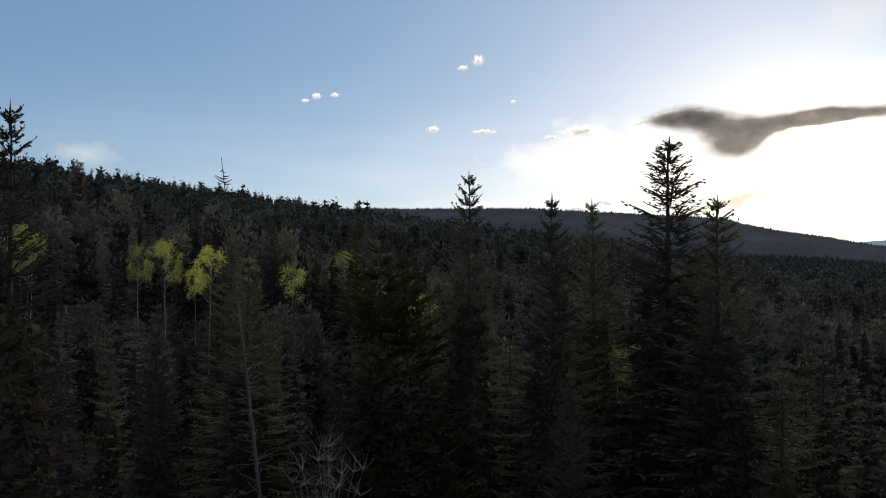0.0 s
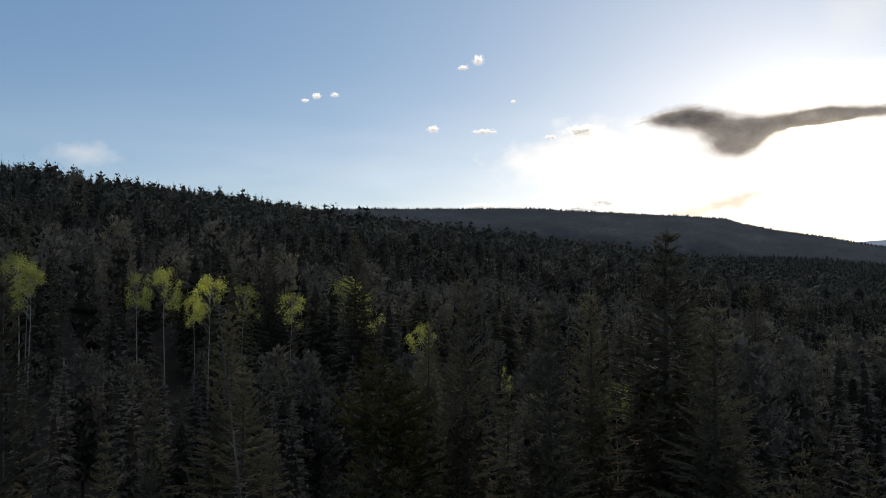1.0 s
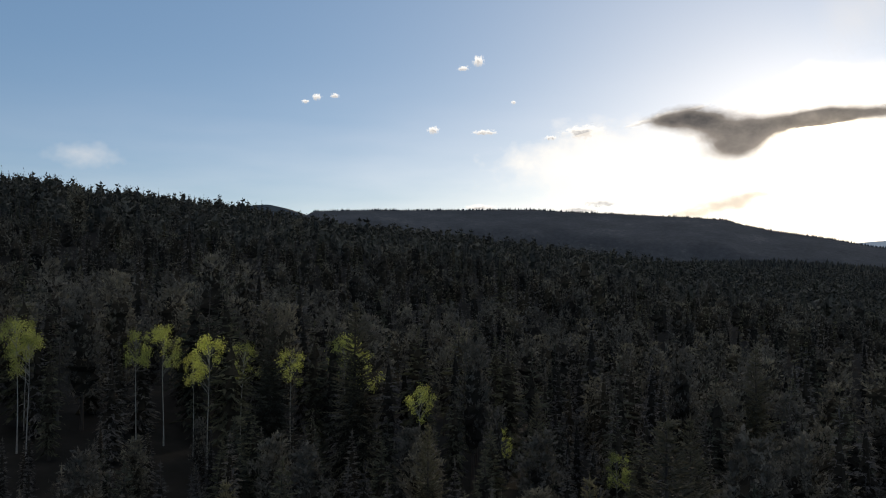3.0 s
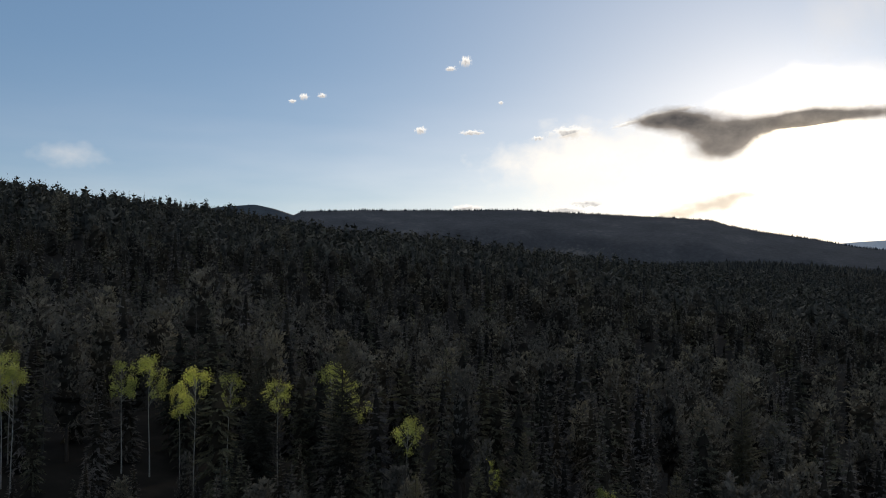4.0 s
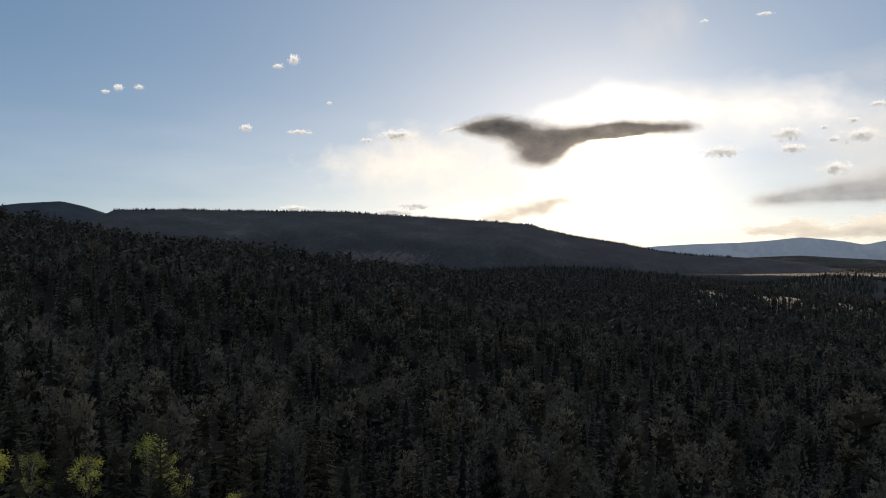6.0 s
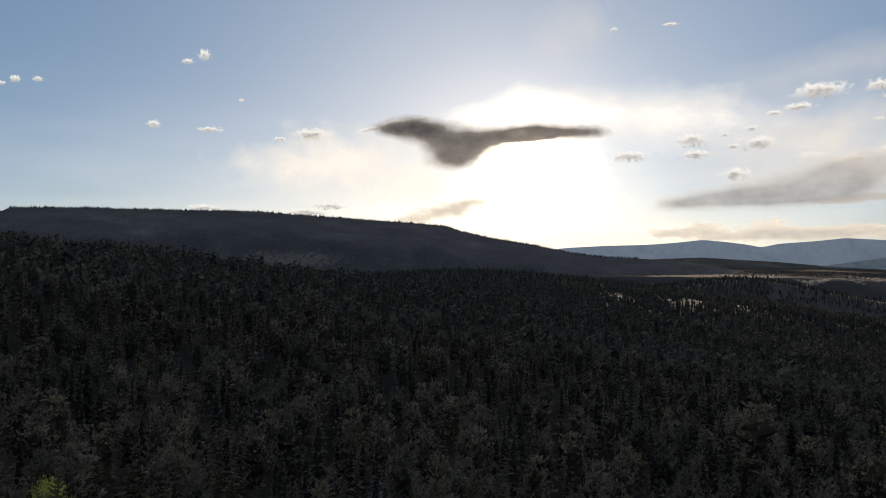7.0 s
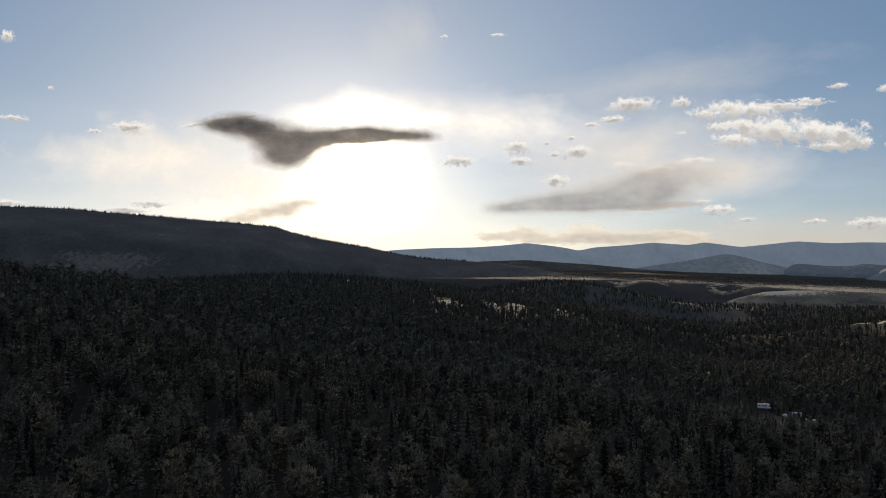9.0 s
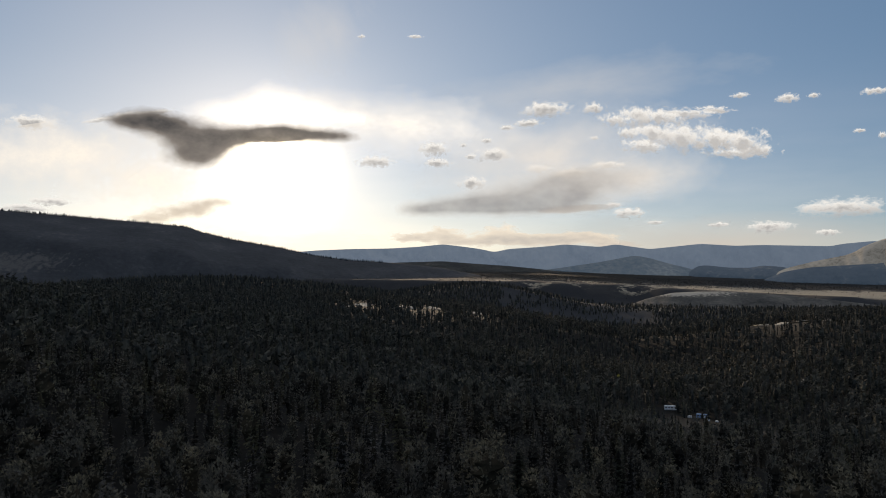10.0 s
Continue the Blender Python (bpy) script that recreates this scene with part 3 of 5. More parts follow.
def conifer(seed, h, radius, whorls, per, pairs, start=0.12, style="spruce", blade=0.2, up=0.35, twig=(0.16, 0.42), strips=3, wide=0.36):
    """Crown of a conifer of height h as blades (k,4,3): whorls of branches with side twigs."""
    g = np.random.default_rng(seed)
    out = []
    zs = start + (0.985 - start) * (np.arange(whorls) + 0.3) / whorls
    for zi in zs:
        f = 1 - zi
        if style == "spruce":
            rr = radius * (f / (1 - start)) ** 0.8 + 0.02
        elif style == "column":
            rr = radius * min(1, (f * 2.4) ** 0.7) * (0.8 + 0.2 * math.sin(zi * 17 + seed)) + 0.08
        else:
            u = (zi - start) / (1 - start)
            rr = radius * max(0.12, (4 * u * (1 - u)) ** 0.55 * (1.05 - 0.35 * u))
        a0 = g.uniform(0, 6.28)
        for k in range(per):
            if g.uniform() < (0.1 if style == "spruce" else 0.2):
                continue
            a = a0 + 6.283 * k / per + g.normal(0, 0.25)
            L = rr * g.uniform(0.68, 1.22)
            z0 = zi * h + g.normal(0, 0.12 / whorls * h)
            rise = up * (0.15 + 1.1 * zi) * L if style != "spruce" else (0.75 * up * 2 * (zi - 0.42)) * L
            sag = (0.34 if style == "spruce" else 0.05) * L * max(0.0, 0.85 - zi) * 1.3
            n = max(min(6, pairs), int(pairs * min(1.3, L / radius + 0.12)))
            s = g.uniform(0.12, 1.0, n) ** 0.8
            ra = np.array([math.cos(a), math.sin(a), 0])
            ta = np.array([-math.sin(a), math.cos(a), 0])
            zz = np.array([0, 0, 1.0])
            reach = (0.05 + twig[1] * L * (1.08 - s)) * np.minimum(1, s * 5)
            lat = g.uniform(-1, 1, n) * reach
            sp = s - np.abs(lat) * 0.25 / L
            ax = ra * (sp * L)[:, None] + ta * lat[:, None]
            ax = ax + zz * (z0 + rise * s ** 1.7 - sag * s * (1 - 0.35 * s) - np.abs(lat) * (0.22 if style == "spruce" else -0.15) + g.normal(0, 0.035 if style == "spruce" else 0.12, n))[:, None]
            slope = (rise * 1.7 * s ** 0.7 - sag * (1 - 0.7 * s)) / L
            fw = unit(ra + zz * slope[:, None])
            d = unit(fw + ta * (np.sign(lat) * g.uniform(0.2, 1.3, n))[:, None] + g.normal(0, 0.35, (n, 3)))
            nrm = unit(np.cross(d, unit(g.normal(0, 0.7, (n, 3)) + zz)))
            out.append(kites(ax, d, nrm, twig[0] * g.uniform(0.6, 1.4, n), blade * g.uniform(0.7, 1.3, n), 0.1 if style == "spruce" else -0.05))
            m = strips
            s = (np.arange(m) + 0.5 + g.uniform(-0.2, 0.2, m)) / (m + 0.1)
            ax = ra * (s * L)[:, None] + zz * (z0 + rise * s ** 1.7 - sag * s * (1 - 0.35 * s))[:, None]
            slope = (rise * 1.7 * s ** 0.7 - sag * (1 - 0.7 * s)) / L
            fw = unit(ra + zz * slope[:, None])
            for sd in (-1, 1):
                ang = g.uniform(0.45, 1.0, m)
                d = unit(fw * np.cos(ang)[:, None] + ta * (sd * np.sin(ang))[:, None] + zz * g.normal(0.25 * (zi - 0.8) if style == "spruce" else 0.2, 0.2, m)[:, None])
                ln = (twig[0] * 0.6 + 1.25 * twig[1] * L * (1 - 0.7 * s)) * g.uniform(0.75, 1.2, m)
                nrm = unit(np.cross(d, unit(g.normal(0, 0.6, (m, 3)) + zz)))
                out.append(kites(ax, d, nrm, ln, wide * ln * g.uniform(0.8, 1.2, m), 0.3 * max(0.0, 0.6 - zi) if style == "spruce" else -0.05))
            base = ra * (0.25 * L) + zz * (z0 + rise * 0.1 - sag * 0.22)
            tip = ra * L + zz * (z0 + rise - sag * 0.65)
            d = tip - base
            out.append(kites(base[None], unit(d)[None], ta[None], [np.linalg.norm(d) * 1.0], [min(blade, 0.06)]))
            if style != "spruce" or pairs > 5:
                out.append(kites(base[None], unit(d)[None], zz[None], [np.linalg.norm(d)], [min(blade, 0.06)]))
    top = np.array([[0, 0, h * 0.95]])
    for a in (0, 1.57):
        out.append(kites(top, np.array([[0, 0, 1.0]]), np.array([[math.cos(a), math.sin(a), 0]]), [h * 0.05], [min(0.09, blade * 1.4)]))
    return np.concatenate(out)


def spray_tree(seed, tiers, per, lobes, radius, start, style="spruce", core=0.6):
    """A conifer of height 1 with opaque sprays: tier over tier of boughs, each a fan of pointed lobes round a thin dark core."""
    g = np.random.default_rng(seed)
    out = []
    zz = np.array([0, 0, 1.0])
    step = (1 - start) / tiers
    for i in range(tiers):
        u = (i + 0.2) / tiers
        ragged = g.uniform(0.82, 1.16)
        if style == "spruce":
            rr = radius * ((1 - u) ** 0.85 * ragged + 0.04)
        elif style == "column":
            rr = radius * (min(1.0, ((1 - u) * 2.0) ** 0.75) * ragged + 0.05)
        else:
            rr = radius * (math.sqrt(max(0.05, 1 - (2 * u * 0.86 - 0.72) ** 2)) * ragged * g.uniform(0.8, 1.1) + 0.05)
        n = max(4, int(per * (0.55 + 0.6 * rr / radius)))
        a = np.arange(n) / n * 6.2832 + g.uniform(0, 6.28) + g.normal(0, 0.22, n)
        L = rr * g.uniform(0.68, 1.22, n)
        z0 = start + (1 - start) * u + g.normal(0, 0.28 * step, n)
        ra = np.stack([np.cos(a), np.sin(a), 0 * a], 1)
        ta = np.stack([-np.sin(a), np.cos(a), 0 * a], 1)
        if style == "pine":
            slope = g.normal(0.25 + 0.55 * u, 0.2, n)
        else:
            slope = g.normal(-0.5 + 1.15 * u ** 1.5, 0.12, n)
        fw = unit(ra + zz * slope[:, None])
        base = zz * z0[:, None] + ra * (0.12 * L)[:, None]
        if style == "pine" and lobes > 1:
            # rounded tufts of needles over the outer half of each limb
            for j in range(lobes):
                s = g.uniform(0.45, 1.0, n)
                at = base + fw * (s * L)[:, None] + g.normal(0, 0.1, (n, 3)) * L[:, None]
                d = unit(fw * 0.5 + zz * 0.55 + g.normal(0, 0.6, (n, 3)))
                nr = unit(np.cross(d, unit(g.normal(0, 0.8, (n, 3)) + ra)))
                ln = radius * g.uniform(0.2, 0.38, n)
                out.append(kites(at, d, nr, ln, 0.5 * ln, 0.0))
            continue
        broad = 0.5 if lobes == 1 else 0.16
        roll = unit(ta + zz * g.normal(0, 0.6, n)[:, None])
        out.append(kites(base, fw, roll, 0.9 * L, broad * L + 0.2 * step, 0.1 if style != "pine" else -0.1))
        for j in range(1, lobes):
            side = 1 if j % 2 else -1
            s = (0.1 + 0.75 * ((j + 1) // 2) / ((lobes + 1) // 2)) * g.uniform(0.8, 1.12, n)
            at = base + fw * (s * L * 0.9)[:, None] - zz * (0.1 * s * s * L)[:, None]
            ang = g.uniform(0.45, 1.15, n)
            d = unit(fw * np.cos(ang)[:, None] + ta * (side * np.sin(ang))[:, None] + zz * g.normal(0.0, 0.22, n)[:, None])
            nr = unit(np.cross(d, unit(0.55 * zz + g.normal(0, 0.7, (n, 3)))))
            ln = L * (0.5 - 0.28 * s) * g.uniform(0.75, 1.25, n) + 0.22 * step
            out.append(kites(at, d, nr, ln, 0.3 * ln, 0.15))
    tip = np.array([[0, 0, 0.93]])
    for k in (0.3, 1.87):
        out.append(kites(tip, zz[None], np.array([[math.cos(k), math.sin(k), 0]]), [0.075], [0.014 if style != "pine" else 0.03]))
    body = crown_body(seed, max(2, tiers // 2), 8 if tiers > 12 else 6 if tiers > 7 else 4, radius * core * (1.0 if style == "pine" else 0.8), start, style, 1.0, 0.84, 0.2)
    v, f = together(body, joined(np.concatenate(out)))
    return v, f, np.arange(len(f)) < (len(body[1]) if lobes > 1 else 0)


def blade_mesh(name, k, mat):
    v = k.reshape(-1, 3)
    return mesh_of(name, v, np.arange(len(v)).reshape(-1, 4), mat)


def tube(points, radii, sides=7):
    """A tapered tube through points: verts and quads."""
    pts = np.asarray(points, float)
    v = []
    for i, (p, r) in enumerate(zip(pts, radii)):
        d = unit(pts[min(i + 1, len(pts) - 1)] - pts[max(i - 1, 0)])
        u = unit(np.cross(d, [0.31, 0.95, 0.05] if abs(d[1]) < 0.9 else [1.0, 0, 0.1]))
        w = np.cross(d, u)
        a = np.arange(sides) / sides * 6.2832
        v.append(p + r * (np.cos(a)[:, None] * u + np.sin(a)[:, None] * w))
    v = np.concatenate(v)
    n = len(pts)
    f = []
    for i in range(n - 1):
        for j in range(sides):
            f.append((i * sides + j, i * sides + (j + 1) % sides, (i + 1) * sides + (j + 1) % sides, (i + 1) * sides + j))
    return v, np.array(f)


def tubes_mesh(name, parts, mat):
    vs, fs, o = [], [], 0
    for v, f in parts:
        vs.append(v)
        fs.append(f + o)
        o += len(v)
    return mesh_of(name, np.concatenate(vs), np.concatenate(fs), mat, True)


def part(name, me, parent, label=""):
    ob = new(name, me)
    ob.parent = parent
    return tagged(ob, label)


def trunk_parts(seed, h, r, bend=0.15, lean=(0, 0)):
    g = np.random.default_rng(seed)
    z = np.linspace(0, 1, 9)
    ph = g.uniform(0, 6)
    x = bend * np.sin(z * 4 + ph) * z + lean[0] * z
    y = bend * np.cos(z * 3 + ph) * z + lean[1] * z
    return np.stack([x, y, z * h - 0.5 * (1 - z)], 1), r * (1 - 0.93 * z) * (1 + 0.35 * np.exp(-z * 14))


def joined(blades):
    """Blades as verts and triangles."""
    v = blades.reshape(-1, 3)
    q = np.arange(len(v)).reshape(-1, 4)
    return v, np.concatenate([q[:, (0, 1, 2)], q[:, (0, 2, 3)]])


def tiers(seed, count, sides, radius, start, round_top=False):
    """A conifer of height 1 as ragged, drooping skirts of boughs."""
    g = np.random.default_rng(seed)
    vs, fs, o = [], [], 0
    for i in range(count):
        z = start + (1 - start) * i / count
        u = (z - start) / (1 - start)
        r = radius * ((1 - u) ** 0.8 if not round_top else min(0.7 + u, math.sqrt(1.05 - u * u))) + 0.015
        step = (1 - start) / count
        n = sides * 2
        a = np.arange(n) / n * 6.2832 + g.uniform(0, 6.28)
        k = np.where(np.arange(n) % 2 == 0, 1.15, 0.6 if not round_top else 0.8) * g.uniform(0.75, 1.25, n)
        rim = np.stack([r * k * np.cos(a), r * k * np.sin(a), z + step * g.uniform(-0.45, 0.25, n) + (0.05 if round_top else 0.0)], 1)
        top = np.array([[g.normal(0, 0.008), g.normal(0, 0.008), min(1.0, z + step * (1.75 if not round_top else 2.7))]])
        vs.append(np.concatenate([top, rim]))
        j = np.arange(n)
        fs.append(np.stack([0 * j, 1 + j, 1 + (j + 1) % n], 1) + o)
        o += n + 1
    return np.concatenate(vs), np.concatenate(fs)


def together(*shapes):
    vs, fs, o = [], [], 0
    for v, f in shapes:
        vs.append(v)
        fs.append(f + o)
        o += len(v)
    return np.concatenate(vs), np.concatenate(fs)


def outline(u, style, seed=0):
    """Crown radius (0 to 1) at the height u (0 to 1) of the crown."""
    u = np.asarray(u, float)
    if style == "spruce":
        return np.clip(1 - u, 0, 1) ** 0.85
    if style == "column":
        return np.minimum(1, (np.clip(1 - u, 0, 1) * 2.2) ** 0.7) * (0.85 + 0.15 * np.sin(u * 17 + seed))
    w = u * 0.86 + 0.14
    return np.sqrt(np.clip(4 * w * (1 - w), 0.0, 1)) * (0.85 + 0.15 * np.sin(u * 11 + seed))


def crown_body(seed, layers, segs, radius, start, style, h=1.0, top=1.0, ragged=0.0):
    """Dense foliage as one lumpy, layered body: drooping lobed boughs, layer over layer."""
    g = np.random.default_rng(seed + 1000)
    a = np.arange(segs) / segs * 6.2832
    rows = []
    step = (top - start) / layers
    for i in range(layers):
        u0, u1 = i / layers, (i + 0.85) / layers
        n_l = g.integers(3, 6)
        lobe = 1 + 0.22 * np.sin(n_l * a + g.uniform(0, 6)) + g.normal(0, 0.16, segs)
        lobe = lobe * np.where(np.arange(segs) % 2, 1.0 - ragged, 1.0 + ragged)
        ro = radius * (outline(u0 * top, style, seed) + 0.03) * lobe
        ri = radius * (outline(u1 * top, style, seed) * ((0.62 if ragged == 0 else 0.5) if style != "pine" else 0.8) + 0.02) * (1 + g.normal(0, 0.12, segs))
        z0, z1 = start + step * i, start + step * (i + 0.72)
        droop = {"spruce": -0.30, "column": -0.1, "pine": 0.15}[style]
        rows.append(np.stack([ro * np.cos(a), ro * np.sin(a), z0 + step * (droop * lobe + g.normal(0, 0.13, segs))], 1))
        rows.append(np.stack([ri * np.cos(a + 0.1), ri * np.sin(a + 0.1), z1 + step * g.normal(0, 0.1, segs)], 1))
    v = np.concatenate(rows + [np.array([[0, 0, top + 0.01]])])
    n = len(rows)
    i, j = np.meshgrid(np.arange(n - 1), np.arange(segs), indexing="ij")
    p, q = i * segs + j, i * segs + (j + 1) % segs
    f = np.concatenate([np.stack([p, q, q + segs], -1).reshape(-1, 3), np.stack([p, q + segs, p + segs], -1).reshape(-1, 3)])
    k = np.arange(segs)
    last = (n - 1) * segs
    f = np.concatenate([f, np.stack([last + k, last + (k + 1) % segs, 0 * k + n * segs], 1)])
    return v * h, f


def conifer_thing(name, label, group, seed, h, radius, whorls, per, pairs, mat, style="spruce", start=0.12, blade=0.2, up=0.35, twig=(0.16, 0.42), body=0.3, strips=3, wide=0.36, core=None, cat="tree"):
    """One tree built once at the origin: empty at the base, trunk and crown."""
    tree = tagged(new(name), label, cat, group)
    p, r = trunk_parts(seed, h * 0.97, h * 0.011 + 0.04, 0.06)
    part("trunk", tubes_mesh("trunk", [tube(p, r)], BARK), tree)
    shape = joined(conifer(seed, h, radius, whorls, per, pairs, start, style, blade, up, twig, strips, wide))
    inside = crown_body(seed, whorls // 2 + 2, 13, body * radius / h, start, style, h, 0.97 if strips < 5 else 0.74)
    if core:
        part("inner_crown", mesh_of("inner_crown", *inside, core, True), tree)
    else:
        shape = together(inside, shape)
    part("crown", mesh_of("crown", *shape, mat, True), tree)
    return tree


def put_tree(tree, x, y, h, h0, turn, wide=1.0):
    """Copy of a tree, scaled to height h, standing on the ground."""
    k = h / h0
    c = copy_thing(tree, pose(x, y, float(height(x, y)), 0, 0, turn))
    c.scale = (k * wide, k * wide, k)
    return c


random.seed(5)
rng = np.random.default_rng(5)
SPRUCE = "tall spruces beside the clearing"
# (x, y, z of the top, spread) of the trees close to the camera
NEAR = [(7.05, 24.8, 18.4, 1.45), (0.7, 21.5, 16.9, 0.85), (2.8, 20.5, 16.2, 0.9), (4.7, 25.2, 16.5, 0.9), (7.3, 21.2, 16.2, 1.15), (2.8, 17.8, 12.0, 0.8),
        (-6.1, 17.1, 13.0, 1.0), (-7.3, 13.4, 17.0, 0.9), (-5.0, 20.6, 14.6, 1.1), (7.9, 23.6, 15.0, 0.8), (-7.2, 27.3, 15.8, 0.9), (0.5, 27.0, 14.6, 0.8),
        (-0.8, 47.5, 14.0, 0.9), (7.3, 62.0, 13.6, 0.9), (-7.4, 68.7, 20.6, 1.0), (-15.6, 72.8, 19.4, 1.0), (28.0, 71.7, 16.2, 1.0), (13.0, 42.0, 15.4, 1.05)]
HERO = [conifer_thing("spruce_tree", "tall dark spruce with upswept top branches", SPRUCE, 20 + i, 16.0, 3.25, 44, 9, 30, CLOSE_NEEDLES, "spruce", 0.05, 0.06, 0.85, (0.12, 0.18), 0.55, 8, 0.28, SHADED_NEEDLES) for i in range(3)]
for i, (x, y, top, spread) in enumerate(NEAR):
    hh = top - float(height(x, y))
    put_tree(HERO[i % 3], x, y, hh, 16.0, 47 * i, spread)
DARK_FIR = conifer_thing("fir_tree", "dense dark green fir with a rounded top", "firs beside the clearing", 31, 15.0, 2.7, 34, 9, 30, CLOSE_FIR, "column", 0.05, 0.07, 0.3, (0.2, 0.34), 0.7, 5, 0.25, SHADED_NEEDLES)
for x, y, top in ((-1.6, 20.6, 15.0), (-0.9, 20.3, 14.6), (-11.5, 19.0, 11.5)):
    put_tree(DARK_FIR, x, y, top - float(height(x, y)), 15.0, 60 * x, 0.85)


def dead_tree(name, label, seed, h, r, lean, stubs, reach, wood=None):
    tree = tagged(new(name), label, "dead tree")
    p, rr = trunk_parts(seed, h, r, 0.12, lean)
    part("trunk", tubes_mesh("trunk", [tube(p, rr)], wood or DEAD_WOOD), tree, "bare grey weathered trunk")
    g = np.random.default_rng(seed)
    made = []
    for i in range(stubs):
        s = g.uniform(0.25, 0.985)
        q = np.array([np.interp(s, np.linspace(0, 1, 9), p[:, k]) for k in range(3)])
        a = g.uniform(0, 6.28)
        L = reach * (1.1 - s) * g.uniform(0.4, 1.2) + 0.1
        t = np.linspace(0, 1, 5)[:, None]
        d = np.array([math.cos(a), math.sin(a), g.uniform(-0.3, 0.5)])
        made.append(tube(q + d * t * L + np.array([0, 0, 1]) * (g.uniform(-0.2, 0.35) * L * t ** 2), 0.014 * (1.1 - t[:, 0]) + 0.003, 4))
    tagged(part("branchwork", tubes_mesh("branchwork", made, DEAD_WOOD), tree), kind="stuff")
    return tree


snag = dead_tree("dead_spruce", "leaning dead spruce with a bare broken top", 3, 16.6 - float(height(-3.4, 17.6)), 0.085, (-1.4, 0.1), 150, 0.75)
snag.matrix_basis = pose(-3.38, 17.6, float(height(-3.4, 17.6)))


def bare_shrub(x, y, top):
    """Many thin pale stems fanning out of one stool, each with side twigs."""
    g = np.random.default_rng(17)
    shrub = tagged(new("bare_shrub"), "leafless shrub with fanning pale grey stems", "shrub")
    z0 = float(height(x, y))
    h = top - z0
    stems, twigs = [], []
    for k in range(22):
        a = g.uniform(0, 6.28)
        out = g.uniform(0.12, 0.68)
        hh = h * g.uniform(0.8, 1.0)
        t = np.linspace(0, 1, 9)[:, None]
        wave = np.concatenate([g.normal(0, 0.05, (9, 2)) * t, 0 * t], 1)
        pts = np.array([math.cos(a), math.sin(a), 0]) * out * (0.12 * t + np.clip(t - 0.72, 0, 1) * 3.4 * t) + np.array([0, 0, hh]) * t + wave - np.array([0, 0, 0.2])
        stems.append(tube(pts, 0.011 * (1.05 - t[:, 0]) + 0.002, 5))
        for m in range(28):
            i = int(g.integers(5, 9))
            b = g.uniform(0, 6.28)
            u = np.linspace(0, 1, 4)[:, None]
            d = np.array([math.cos(b) * 0.7, math.sin(b) * 0.7, g.uniform(0.2, 1.0)])
            q = pts[i] + d * u * g.uniform(0.15, 0.55) + np.concatenate([g.normal(0, 0.03, (4, 2)) * u, 0 * u], 1)
            twigs.append(tube(q, 0.0035 * (1.1 - u[:, 0]) + 0.0015, 3))
    for v in stems:
        part("stem", tubes_mesh("stem", [v], SHRUB_BARK), shrub)
    tagged(part("branchwork", tubes_mesh("branchwork", twigs, SHRUB_BARK), shrub), kind="stuff")
    shrub.matrix_basis = pose(x, y, z0)


bare_shrub(-2.0, 14.1, 11.15)
for x, y, top in ((-39.5, 82.6, 22.0), (-36.0, 95.0, 20.5), (-31.5, 108.0, 21.0), (-45.0, 104.0, 24.0), (-22.0, 112.0, 19.0)):
    grey = dead_tree("dead_tree", "bare grey dead tree standing in the forest", int(90 - x), top - float(height(x, y)), 0.14, (0.5, 0), 70, 2.2)
    grey.matrix_basis = pose(x, y, float(height(x, y)), 0, 0, x * 9)


def aspen(seed, h, leaves, clumps):
    """A slender trunk, short ascending limbs near the top, leaves in a small rounded crown."""
    tree = tagged(new("aspen_tree"), "slender aspen with pale trunk and fresh yellow-green leaves", "tree", "young aspens among the spruces")
    g = np.random.default_rng(seed)
    p, r = trunk_parts(seed, h * 0.95, 0.085, 0.25)
    part("trunk", tubes_mesh("trunk", [tube(p, r)], PALE_BARK), tree, "pale grey-white trunk")
    limbs, heads = [], [p[-1]]
    for i in range(clumps):
        drop = 3.6 * g.uniform(0, 1) ** 1.25
        s = max(0.45, (h - drop - g.uniform(0.6, 1.8)) / (h * 0.95))
        s = min(s, 0.93)
        q = np.array([np.interp(s, np.linspace(0, 1, 9), p[:, k]) for k in range(3)])
        a, w = g.uniform(0, 6.28), (0.3 + 1.6 * math.sin(min(1.0, (drop + 0.5) / 3.2) * 1.9) ** 0.8) * g.uniform(0.45, 1.1)
        end = np.array([q[0] + w * math.cos(a), q[1] + w * math.sin(a), h - 0.2 - drop])
        t = np.linspace(0, 1, 6)[:, None]
        pts = q + (end - q) * t + np.array([0, 0, 0.5]) * t * (1 - t)
        limbs.append(tube(pts, 0.02 * (1.1 - t[:, 0]) + 0.004, 4))
        heads += [pts[-1], pts[-1], pts[4]]
    tagged(part("branchwork", tubes_mesh("branchwork", limbs, PALE_BARK), tree), kind="stuff")
    heads = np.array(heads)
    c = heads[g.integers(0, len(heads), leaves)] + g.normal(0, 0.24, (leaves, 3))
    d = unit(g.normal(0, 1, (leaves, 3)) + np.array([0, 0, -0.3]))
    s = unit(np.cross(d, g.normal(0, 1, (leaves, 3))))
    part("crown", blade_mesh("crown", kites(c, d, s, g.uniform(0.09, 0.17, leaves), g.uniform(0.08, 0.14, leaves)), ASPEN_LEAF), tree)
    return tree


ASPENS = [aspen(61, 12.0, 2600, 26), aspen(62, 12.0, 2200, 21), aspen(63, 12.0, 1700, 16)]
